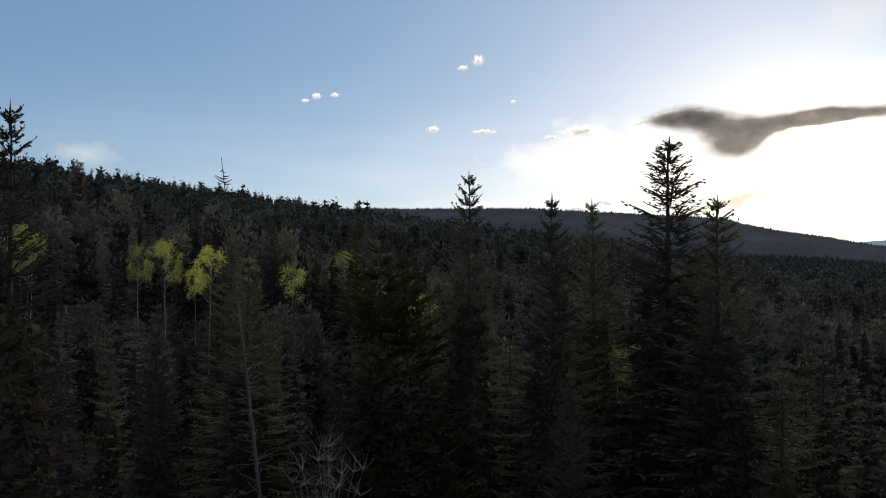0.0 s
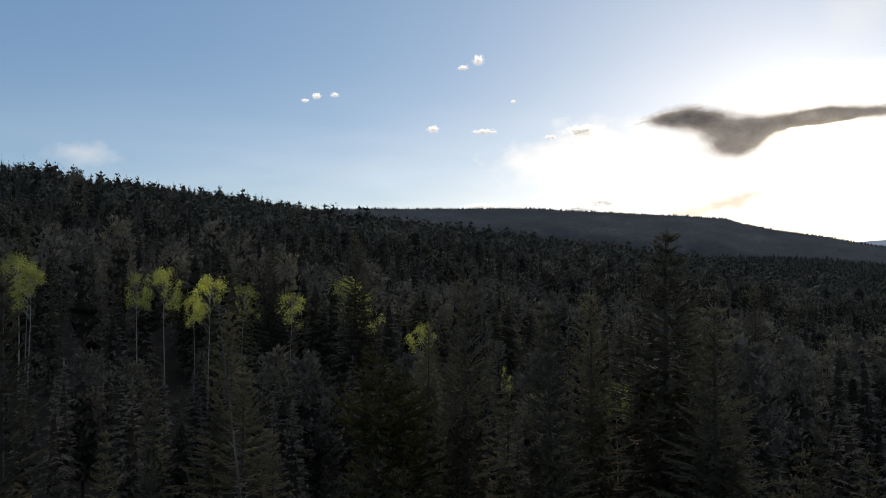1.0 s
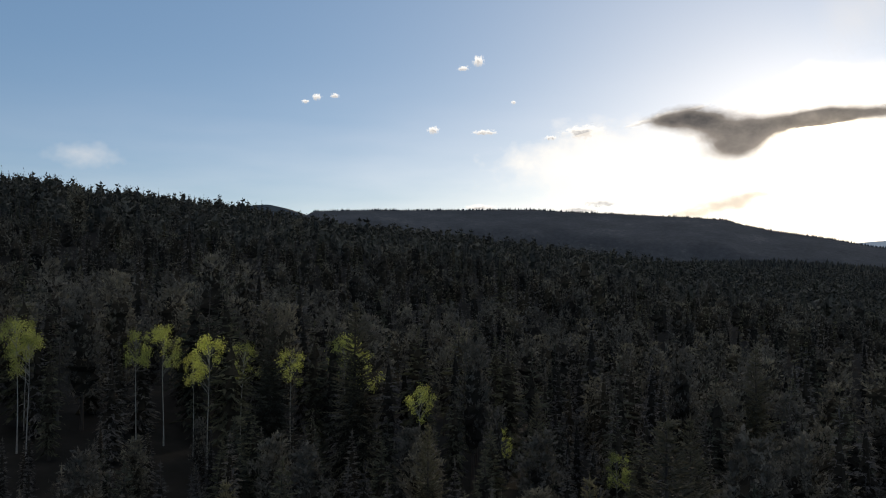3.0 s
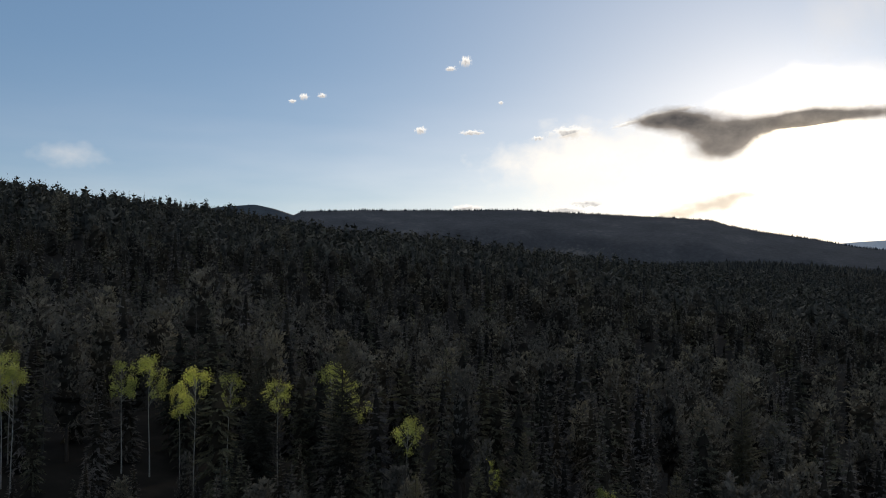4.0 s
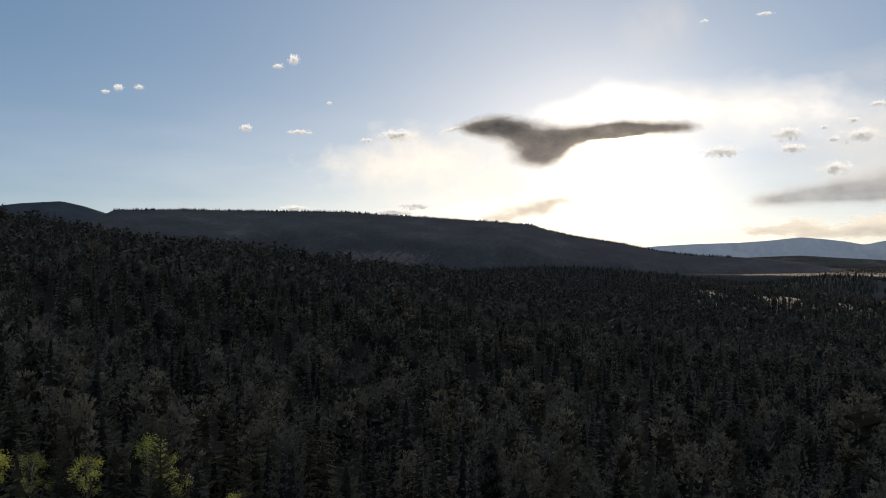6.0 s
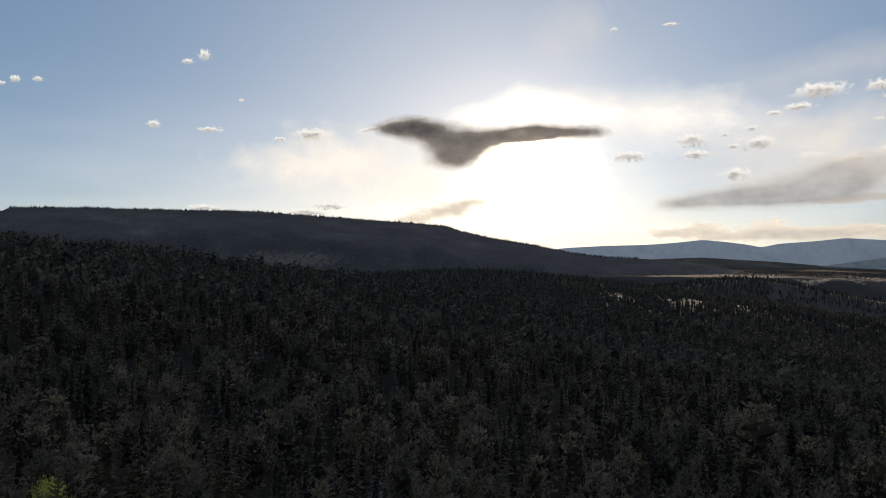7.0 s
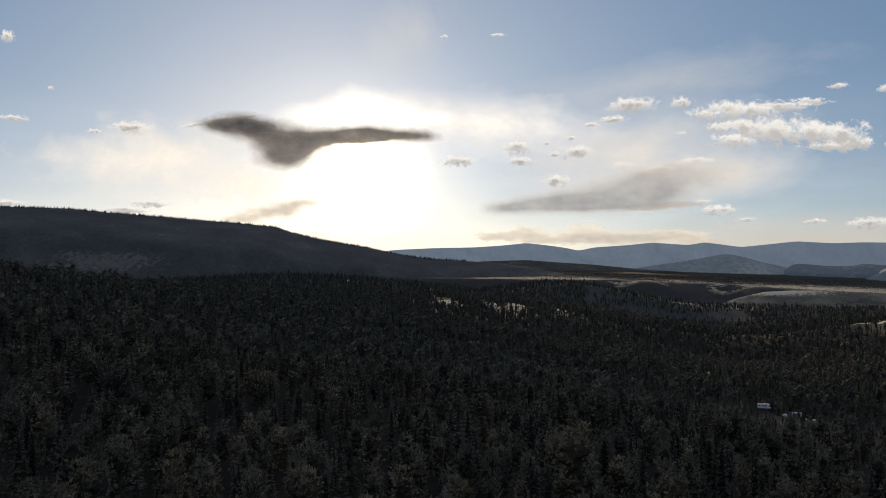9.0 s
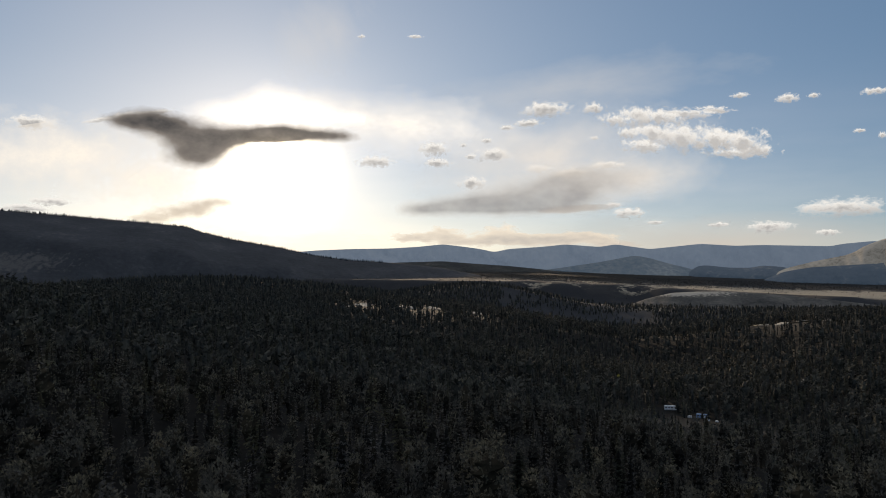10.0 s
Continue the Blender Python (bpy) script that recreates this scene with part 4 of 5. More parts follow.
# (x, y, z of the top)
GROVE = [(-28.0, 81.0, 17.0), (-30.6, 80.5, 16.6), (-24.6, 79.6, 14.6), (-22.4, 77.0, 16.2), (-20.0, 80.0, 15.4), (-15.2, 81.0, 14.8), (-10.0, 82.0, 16.0), (-7.8, 80.5, 14.6),
         (-2.2, 75.5, 12.0), (5.6, 76.0, 7.6), (14.4, 66.0, 7.5), (-38.0, 72.0, 18.6), (-36.6, 71.0, 17.0), (-40.5, 78.0, 17.8), (416.0, 353.0, -21.0)]
for i, (x, y, top) in enumerate(GROVE):
    put_tree(ASPENS[i % 3], x, y, max(5.0, top + 0.6 - float(height(x, y))), 12.2, 77 * i, 0.88 if i != 2 else 0.6)


# scattered forest
# openings in the forest: (x, y, radius, length down the slope)
OPENINGS = [(541, 880, 17, 208), (590, 850, 14, 208), (622, 838, 15, 208), (657, 790, 10, 160), (470, 790, 9, 90),
            (775, 466, 13, 90), (803, 438, 14, 90), (803, 406, 12, 60), (527, 287, 7, 30), (764, 437, 9, 50),
            (375, 282, 9, 95), (370, 258, 8, 80), (363, 246, 6, 60), (416, 353, 4, 30)]
OPEN_AT = [(x * (1 - k / math.hypot(x, y)), y * (1 - k / math.hypot(x, y)), r) for x, y, r, far in OPENINGS for k in range(0, far + 1, 16)]


def wooded(x, y):
    """Chance of a tree: thin on clearings, along the track and on the valley floor."""
    d = np.hypot(x, y)
    p = np.ones_like(d)
    for a, b, r in OPEN_AT:
        p = p * (1 - (0.86 if a * a + b * b > 490000 else 1.0) * np.exp(-(((x - a) ** 2 + (y - b) ** 2) / (r * r)) ** 2))
    az = np.degrees(np.arctan2(x, y))
    low = (height(x, y) < -42) & (az < 52)
    p = p * np.where(low & (d > 900), 0.16, 1.0)
    # the grassy spur: open face, trees in clumps along its crest
    clump = np.sin(x * 0.021 + 1.3 * np.sin(y * 0.017)) + np.sin(y * 0.026 + 1.1 * np.sin(x * 0.019))
    spur = (d > 1330) & (az > 41.5) & (az < 51.5 + 0.9 * np.sin(d * 0.011))
    p = p * np.where(spur, np.where((clump > 0.75) | (np.abs(d - 1900 + 14 * (az - 45)) < 90), 0.6, 0.14), 1.0)
    return p


def scatter(d0, d1, spacing, seed, a0=-40, a1=74):
    """Places in a ring sector, one in each jittered cell, thinned."""
    g = np.random.default_rng(seed)
    n = int((math.radians(a1 - a0) * (d1 * d1 - d0 * d0) / 2) / spacing ** 2)
    d = np.sqrt(g.uniform(d0 * d0, d1 * d1, n * 2))
    a = np.radians(g.uniform(a0, a1, n * 2))
    x, y = d * np.sin(a), d * np.cos(a)
    key = np.round(x / spacing).astype(int) * 100003 + np.round(y / spacing).astype(int)
    _, first = np.unique(key, return_index=True)
    x, y = x[first], y[first]
    keep = g.uniform(0, 1, len(x)) < wooded(x, y)
    return x[keep], y[keep], g


TAKEN = np.array([(a, b) for a, b, *_ in NEAR + GROVE] + [(-4, 19.6), (-2.4, 16.8), (-1.6, 20.6)])
def spray_thing(name, label, group, seed, mat, tiers, per, lobes, radius, start, style):
    """One tree of the near forest, 14 m tall: empty at the base, trunk and crown."""
    tree = tagged(new(name), label, "tree", group)
    p, r = trunk_parts(seed, 13.4, 0.2, 0.06)
    part("trunk", tubes_mesh("trunk", [tube(p, r)], BARK), tree)
    v, f, inside = spray_tree(seed, tiers, per, lobes, radius, start, style)
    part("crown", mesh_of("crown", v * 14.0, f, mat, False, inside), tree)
    return tree


def kinds(tiers, per, lobes):
    made = [spray_thing("spruce_tree", "dark grey-green spruce in the forest", "spruces of the near forest", 70 + i, NEEDLES, tiers, per, lobes, (0.14, 0.16, 0.12)[i], 0.06, "spruce") for i in range(3)]
    made += [spray_thing("pine_tree", "round-topped dark pine in the forest", "pines of the near forest", 80 + i, PINE_NEEDLES, tiers * 2 // 3, per, lobes + 5, (0.14, 0.165)[i], 0.25, "pine") for i in range(2)]
    return made + [spray_thing("fir_tree", "narrow dark green fir in the forest", "firs of the near forest", 90 + i, GREEN_NEEDLES, tiers, per, lobes, (0.105, 0.125)[i], 0.08, "column") for i in range(2)]


KINDS, FINE_KINDS = kinds(18, 8, 4), kinds(24, 9, 8)
MEDIUM = [conifer_thing("spruce_tree", "grey-green spruce with drooping boughs", SPRUCE, 120 + i, 14.0, (2.5, 2.9)[i], 28, 7, 12, CLOSE_NEEDLES, "spruce", 0.06, 0.1, 0.6, (0.2, 0.24), 0.5, 5, 0.36, SHADED_NEEDLES) for i in range(2)]
x, y, g = scatter(11, 105, 4.4, 101)
for a, b in zip(x, y):
    gap = np.min(np.hypot(TAKEN[:, 0] - a, TAKEN[:, 1] - b))
    d = math.hypot(a, b)
    if gap < (1.6 if d < 60 else 1.2) or (d < 16):
        continue
    k = int(g.choice(len(KINDS), p=(0.2, 0.18, 0.16, 0.1, 0.1, 0.13, 0.13)))
    ground_z = float(height(a, b))
    hh = g.uniform(9.5, 13.5) if d < 65 else g.uniform(9.5, 16.0)
    top = min(ground_z + hh, 11.2 + 0.045 * d + g.normal(0, 0.5)) if d < 60 else ground_z + hh
    bearing = math.degrees(math.atan2(a, b))
    if -33 < bearing < 9 and d < 77:
        top = min(top, 16.0 - 0.085 * d + g.normal(0, 0.5))
    hh = max(top - ground_z, g.uniform(4.5, 6.0))
    if d < 48 and k in (3, 4):
        k = 0
    put_tree(MEDIUM[k % 2] if d < 33 else FINE_KINDS[k] if d < 66 else KINDS[k], a, b, hh, 14.0, g.uniform(0, 360), g.uniform(0.8, 1.15))
for x, y, hh in ((-128, 279, 21.0), (-101, 300, 16.5), (-60, 330, 16.0)):
    put_tree(KINDS[3], x, y, hh, 14.0, x, 1.25)
for t in HERO + MEDIUM + KINDS + FINE_KINDS + [DARK_FIR] + ASPENS:
    for o in (*t.children_recursive, t):
        bpy.data.objects.remove(o)


def forest(name, label, templates, x, y, g, h0, h1, mats, smooth=False):
    """Many trees joined into one mesh for each kind."""
    kind = g.integers(0, len(templates), len(x))
    for t, (tv, tf, *inside) in enumerate(templates):
        m = kind == t
        px, py = x[m], y[m]
        n = len(px)
        k = g.uniform(h0, h1, n) * np.where(g.uniform(0, 1, n) < 0.14, 1.28, 1.0)
        k = k * (1 - 0.72 * np.exp(-(((px - 308) / 75) ** 2 + ((py - 216) / 55) ** 2) ** 2))
        w = k * g.uniform(0.8, 1.2, n)
        a = g.uniform(0, 6.28, n)
        c, s = np.cos(a), np.sin(a)
        b = tv[None]
        vx = (b[..., 0] * c[:, None] - b[..., 1] * s[:, None]) * w[:, None] + px[:, None]
        vy = (b[..., 0] * s[:, None] + b[..., 1] * c[:, None]) * w[:, None] + py[:, None]
        vz = b[..., 2] * k[:, None] + height(px, py)[:, None] - 0.2
        v = np.stack([vx, vy, vz], -1).reshape(-1, 3)
        f = (tf[None] + (np.arange(n) * len(tv))[:, None, None]).reshape(-1, 3)
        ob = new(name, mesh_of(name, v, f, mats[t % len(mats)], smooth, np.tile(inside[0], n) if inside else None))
        tagged(ob, label, "forest", kind="stuff")


WOODS = (NEEDLES, PINE_NEEDLES, GREEN_NEEDLES, PINE_NEEDLES, PINE_NEEDLES, GREY_NEEDLES, NEEDLES, PINE_NEEDLES)
FAR_WOODS = (FAR_SPRUCE, FAR_PINE, FAR_FIR, FAR_SPRUCE, FAR_PINE, FAR_SPRUCE, FAR_FIR, FAR_PINE)
STYLES = (("spruce", 0.175, 0.06), ("pine", 0.2, 0.22), ("column", 0.135, 0.08), ("pine", 0.19, 0.24), ("pine", 0.215, 0.22), ("spruce", 0.15, 0.08), ("spruce", 0.165, 0.05), ("pine", 0.18, 0.28))


def stand(seed, tiers, per, lobes):
    """One template of every kind of conifer, as finely built as the distance asks."""
    return [spray_tree(seed + i, tiers if st != "pine" else max(4, tiers * 3 // 4), per, lobes, r, z, st) for i, (st, r, z) in enumerate(STYLES)]


x, y, g = scatter(105, 210, 6.3, 102, -34, 71)
forest("middle_forest", "dense dark conifer forest on the slopes", stand(201, 15, 7, 5), x, y, g, 8.5, 14.5, WOODS)
x, y, g = scatter(210, 310, 6.3, 107, -34, 71)
forest("middle_forest", "dense dark conifer forest on the slopes", stand(221, 11, 7, 3), x, y, g, 8.5, 14.5, WOODS)
YOUNG = [spray_tree(211, 7, 6, 3, 0.2, 0.03, "spruce"), spray_tree(212, 7, 6, 3, 0.2, 0.03, "column"), spray_tree(213, 7, 6, 3, 0.25, 0.03, "spruce")]
x, y, g = scatter(17, 60, 5.0, 106)
far_off = np.min(np.hypot(TAKEN[:, :1] - x, TAKEN[:, 1:] - y), axis=0) > 1.0
forest("young_conifers", "low dark young conifers under the tall trees", YOUNG, x[far_off], y[far_off], g, 2.0, 4.0, (NEEDLES, PINE_NEEDLES, GREEN_NEEDLES))
x, y, g = scatter(310, 650, 5.4, 103, -33, 71)
FAR = stand(301, 6, 5, 1)
forest("far_forest", "dark conifer forest on the far slopes", FAR, x, y, g, 8.5, 13.5, FAR_WOODS)
FARTHER = stand(411, 3, 4, 1)
x, y, g = scatter(650, 1100, 6.6, 105, -8, 71)
forest("far_forest", "dark conifer forest on the farther ridges", FARTHER, x, y, g, 8.5, 14.0, FAR_WOODS)
TINY = [crown_body(401, 2, 3, 0.2, 0.1, "spruce"), crown_body(402, 2, 3, 0.21, 0.15, "column")]
x, y, g = scatter(1100, 2150, 8.5, 104, 0, 71)
forest("distant_forest", "dark conifer woods along the valley", TINY, x, y, g, 7.0, 12.0, (FAR_SPRUCE, FAR_PINE))


g = np.random.default_rng(77)
az, d = np.radians(g.uniform(26, 72, 46000)), np.sqrt(g.uniform(1900 ** 2, 4300 ** 2, 46000))
x, y = d * np.sin(az), d * np.cos(az)
wood = np.sin(x * 0.0031 + 1.2 * np.sin(y * 0.0023)) + np.sin(y * 0.0042 + 1.7 * np.sin(x * 0.0019)) + 0.5 * np.sin(x * 0.011 + y * 0.013)
keep = (wood + g.normal(0, 0.35, len(x)) + 1.5 * np.clip((d - 3330) / 160, 0, 1) - 1.6 * (np.abs(d - 3020) < 200) > 1.35) | (g.uniform(0, 1, len(x)) < 0.04)
forest("valley_trees", "scattered dark trees on the far valley floor", [tiers(403, 1, 4, 0.2, 0.1)], x[keep], y[keep], g, 2.4, 5.5, (FAR_SPRUCE,))


def rim_trees():
    """Tiny trees along the mesa's rim."""
    g = np.random.default_rng(9)
    n = 1500
    az = np.sort(g.uniform(-9.5, 33, n))
    k = np.array(MESA_KEYS)
    el = np.interp(az, k[:, 0], k[:, 1])
    d = 3700 + g.uniform(-30, 40, n)
    z = 32 + 3700 * np.tan(np.radians(el)) - 4
    h = g.uniform(7, 14, n)
    a = np.radians(az)
    p = np.stack([d * np.sin(a), d * np.cos(a), z], 1)
    r = np.stack([np.cos(a), -np.sin(a), 0 * a], 1)
    f = np.stack([np.sin(a), np.cos(a), 0 * a], 1)
    tip = p + np.array([0, 0, 1]) * h[:, None]
    q = h[:, None] * 0.22
    v = np.stack([p - r * q, p + r * q, tip, p + f * q, p - f * q, tip], 1).reshape(-1, 3)
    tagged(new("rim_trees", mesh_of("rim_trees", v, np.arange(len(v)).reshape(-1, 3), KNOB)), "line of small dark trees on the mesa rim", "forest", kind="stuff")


rim_trees()


# ---------------------------------------------------------------- clouds
def cloud_mesh(seed, mat, depth=0.3, corner=1.0):
    """The near side of a cloud: a lumpy dome, seen from inside the valley."""
    ring, turn = np.linspace(0, 1, 12), np.arange(40) / 40 * 6.2832
    a, r = np.meshgrid(turn, ring, indexing="ij")
    edge = 1 + 0.06 * np.sin(3 * a + seed) + 0.04 * np.sin(7 * a + 2 * seed)
    x, z = 1.08 * r * edge * np.sign(np.cos(a)) * np.abs(np.cos(a)) ** corner, 1.08 * r * edge * np.sign(np.sin(a)) * np.abs(np.sin(a)) ** corner
    lump = 0.1 * np.sin(5 * x + seed) * np.cos(4 * z + 2 * seed) * (1 - r)
    y = -depth * (np.sqrt(np.clip(1 - r * r, 0, 1)) + lump)
    return mesh_of("cloud", np.stack([x, y, z], -1).reshape(-1, 3), grid_faces(40, 12, True), mat, True)


CLOUD_D = 4830


def cloud(me, label, group, az, el, w, h, tilt=0.0, d=CLOUD_D, eye=32):
    a, e = radians(az), radians(el)
    ob = new("cloud", me)
    at = (d * math.sin(a) * math.cos(e), d * math.cos(a) * math.cos(e), eye + d * math.sin(e))
    ob.matrix_basis = pose(*at, el, 0, -az) @ pose(0, 0, 0, 0, tilt, 0) @ Matrix.Diagonal((d * radians(w) / 2 * 1.1, d * radians(h) / 2, d * radians(h) / 2 * 1.2, 1))
    if group == "veils":
        return tagged(ob, label, "cloud", kind="structure")
    return tagged(ob, label, "cloud", group)


def lobed_cloud(name, label, group, lobes, d, rim, core, density, soft, wisp, scale, under=0.0, strength=1.0, eye=32, seed=1):
    """A large cloud made of swellings, each (bearing, elevation, half width, half height) in degrees."""
    k = np.array(lobes)
    a0, a1 = (k[:, 0] - 1.6 * k[:, 2]).min() - 1.0, (k[:, 0] + 1.6 * k[:, 2]).max() + 1.0
    e0, e1 = (k[:, 1] - 1.6 * k[:, 3]).min() - 0.3, (k[:, 1] + 1.6 * k[:, 3]).max() + 0.3
    az, el, w, h = (a0 + a1) / 2, (e0 + e1) / 2, (a1 - a0) * 1.05, (e1 - e0) * 1.05
    sx, sz = w * 0.55 / math.cos(radians(el)), h * 0.6
    local = [((a - az) / sx, (e - el) / sz, rx / sx, rz / sz) for a, e, rx, rz in lobes]
    mat = cloud_material(name, rim, core, density, soft, wisp, strength, scale, under, local)
    cloud(cloud_mesh(seed, mat, 0.3, 0.4), label, group, az, el, w, h, 0, d, eye)


PUFFS = [cloud_mesh(i, CUMULUS) for i in range(4)]
BANK = [cloud_mesh(50 + i, BROKEN) for i in range(3)]


def puffs(label, group, places, eye, tilt=0.0, shapes=PUFFS):
    """Small clouds: bearing, elevation, half width and half height in degrees."""
    for i, (az, el, rx, rz) in enumerate(places):
        cloud(shapes[i % len(shapes)], label, group, az, el, 2.7 * rx, 2.7 * rz, tilt, CLOUD_D, eye)


puffs("small bright white cumulus cloud", "small cumulus clouds",
      [(44.65, 11.81, 1.44, 0.47), (43.44, 10.86, 0.88, 0.24), (48.03, 11.78, 0.78, 0.35), (41.9, 10.57, 0.49, 0.16), (36.66, 9.13, 1.02, 0.44), (36.95, 8.13, 0.89, 0.28), (41.01, 8.72, 1.21, 0.4), (40.48, 9.68, 0.41, 0.16),
       (39.31, 8.57, 0.37, 0.16), (38.78, 9.37, 0.24, 0.12), (44.03, 7.68, 0.8, 0.28), (46.34, 7.28, 1.34, 0.32), (48.98, 7.81, 1.09, 0.24), (48.09, 9.72, 0.31, 0.12), (32.49, 8.18, 1.21, 0.36), (39.39, 6.73, 0.89, 0.4)], 40)
puffs("small white cumulus cloud with a grey base", "small cumulus clouds",
      [(50.31, 4.44, 1.15, 0.31), (49.35, 5.01, 0.54, 0.16), (56.37, 3.51, 0.65, 0.15), (59.56, 3.32, 1.31, 0.34), (63.04, 2.87, 0.65, 0.18), (63.88, 4.44, 2.48, 0.51), (60.74, 11.64, 0.68, 0.25), (62.34, 11.68, 0.33, 0.14),
       (57.83, 12.06, 0.53, 0.15), (65.85, 11.61, 0.69, 0.21), (64.99, 9.24, 0.35, 0.11), (66.24, 8.86, 0.22, 0.17), (52.22, 3.74, 0.53, 0.12), (31.45, 16.76, 0.24, 0.11), (35.31, 16.83, 0.49, 0.11)], 41)
puffs("tiny bright cloud tuft in blue sky", "small cumulus clouds",
      [(2.54, 14.97, 0.37, 0.34), (1.44, 14.48, 0.37, 0.15), (-9.08, 12.39, 0.32, 0.19), (-7.77, 12.51, 0.28, 0.15), (-9.83, 12.06, 0.24, 0.12), (-0.72, 10.22, 0.37, 0.24), (2.98, 10.05, 0.81, 0.16), (5.05, 12.11, 0.16, 0.12),
       (10.0, 9.98, 1.3, 0.36), (11.2, 5.0, 1.17, 0.24), (2.65, 4.73, 1.05, 0.2), (7.7, 9.59, 0.4, 0.16), (9.53, 4.53, 1.45, 0.24)], 26)
# the dark cloud's lit upper edge, drawn as three small bright clouds
puffs("sunlit fringe on the dark cloud", "cloud fringes", [(14.08, 10.37, 0.97, 0.13), (15.64, 10.8, 1.06, 0.18), (17.23, 11.05, 1.09, 0.16)], 32, -12)
puffs("broken white cumulus bank with grey undersides", "cumulus bank",
      [(49.59, 10.87, 1.01, 0.35), (51.13, 11.07, 1.22, 0.61), (52.58, 10.96, 1.36, 0.46), (54.35, 11.1, 1.77, 0.34), (56.2, 11.25, 0.94, 0.22), (50.35, 9.95, 0.62, 0.31), (52.27, 9.83, 1.73, 0.61), (51.5, 9.02, 1.22, 0.39),
       (54.15, 9.55, 1.92, 0.76), (56.36, 9.25, 1.87, 0.68), (58.15, 8.96, 1.48, 0.67), (58.86, 8.4, 1.12, 0.37), (57.25, 8.3, 1.5, 0.3)], 41, 5, BANK)
lobed_cloud("dark_cloud", "dark grey wedge-shaped cloud in front of the sun", "grey clouds",
            [(15.4, 10.5, 1.3, 0.5), (16.9, 10.6, 2.0, 0.85), (18.3, 10.1, 1.9, 1.05), (19.7, 9.3, 2.1, 1.5), (20.0, 8.2, 1.7, 0.95), (22.0, 9.3, 2.3, 1.15), (24.3, 9.95, 2.6, 0.72), (25.6, 10.0, 2.0, 0.66), (27.2, 10.1, 2.8, 0.62), (29.6, 10.05, 2.0, 0.5)],
            4800, (0.4, 0.38, 0.37), (0.06, 0.062, 0.07), 0.985, 1.0, 1.5, 2.2, -0.5, seed=21)
lobed_cloud("grey_cloud", "long soft grey cloud streak", "grey clouds",
            [(35.6, 4.85, 1.8, 0.55), (37.96, 5.16, 3.0, 0.8), (40.8, 5.56, 3.4, 1.1), (44.0, 5.95, 3.4, 1.45), (46.6, 6.0, 2.6, 1.4), (42.2, 4.95, 5.2, 0.55), (47.0, 7.2, 3.4, 1.3), (50.5, 7.0, 3.0, 1.3)],
            4850, (0.84, 0.83, 0.82), (0.3, 0.31, 0.34), 0.9, 1.5, 1.5, 1.8, 1.0, eye=40, seed=11)
lobed_cloud("grey_cloud_base", "ragged grey shred under the cloud streak", "grey clouds", [(47.59, 4.88, 2.4, 0.28), (45.42, 4.67, 1.6, 0.24)], 4845, (0.5, 0.5, 0.52), (0.3, 0.31, 0.34), 0.85, 0.5, 1.1, 3.0, eye=40, seed=12)
lobed_cloud("pale_brown_wisp", "faint brown-grey cloud wisp low by the sun", "grey clouds", [(17.03, 3.93, 1.8, 0.34), (18.76, 4.39, 2.0, 0.46), (20.23, 4.81, 1.7, 0.54), (21.9, 5.2, 1.5, 0.36)], 4810, (0.72, 0.66, 0.58), (0.46, 0.42, 0.39), 0.8, 0.9, 1.5, 2.6, eye=36, seed=14)
lobed_cloud("low_cream_cloud", "low cream cumulus bank over the mountains", "cloud banks",
            [(34.93, 2.85, 1.7, 0.36), (37.36, 3.02, 1.4, 0.6), (39.38, 2.53, 2.9, 0.4), (41.4, 3.21, 1.4, 0.6), (43.0, 2.68, 2.8, 0.46), (45.6, 2.55, 2.8, 0.42), (47.78, 2.85, 2.2, 0.4), (49.5, 2.24, 1.8, 0.3)],
            4870, (0.9, 0.85, 0.77), (0.56, 0.55, 0.55), 0.9, 0.5, 2.4, 4.0, 1.4, eye=41, seed=41)
lobed_cloud("sunlit_cloud", "dazzling white sunlit cloud above the sun", "sunlit clouds", [(24.9, 12.4, 1.9, 1.5), (22.2, 11.3, 2.8, 1.0), (27.6, 11.8, 2.8, 1.1), (25.3, 10.9, 4.6, 1.4), (31.0, 11.3, 2.2, 0.6)],
            4875, (0.97, 1.0, 1.05), (1.06, 1.09, 1.14), 0.97, 0.9, 1.0, 2.2, strength=1.15, seed=31)
cloud(cloud_mesh(32, BRIGHT_VEIL), "bright white veil of cloud beside the sun", "veils", 34.0, 10.9, 22.0, 5.2, 4, 4880)
cloud(cloud_mesh(38, VEIL), "broad pale veil of cloud", "veils", 45.0, 8.6, 26.0, 7.0, -8, 4895)
cloud(cloud_mesh(34, VEIL), "pale grey veil beside the cloud streak", "veils", 51.0, 7.0, 15.0, 4.2, -4, 4897)
cloud(cloud_mesh(33, CREAM), "thin cream veil of cloud", "veils", 11.5, 7.8, 19.0, 6.4, -6, 4885)
cloud(cloud_mesh(43, CREAM), "warm cream veil under the dark cloud", "veils", 17.5, 6.6, 10.0, 4.6, -10, 4886)
cloud(cloud_mesh(36, CREAM), "low cream haze over the horizon", "veils", 22.0, 2.0, 40.0, 3.6, 0, 4900)
cloud(cloud_mesh(37, LOW_HAZE), "low cream haze over the valley", "veils", 56.0, 2.4, 38.0, 4.6, 0, 4905)
cloud(cloud_mesh(39, FAINT), "faint upswept wisp of high cloud", "veils", 28.5, 16.8, 9.0, 6.5, -25, 4882)
cloud(cloud_mesh(40, FAINT), "broad faint veil of high cloud", "veils", 46.0, 13.2, 30.0, 4.5, -6, 4884)
cloud(cloud_mesh(35, FAINT), "faint cream cloud wisp", "veils", -24.2, 7.7, 6.0, 2.0, 0, 4880)


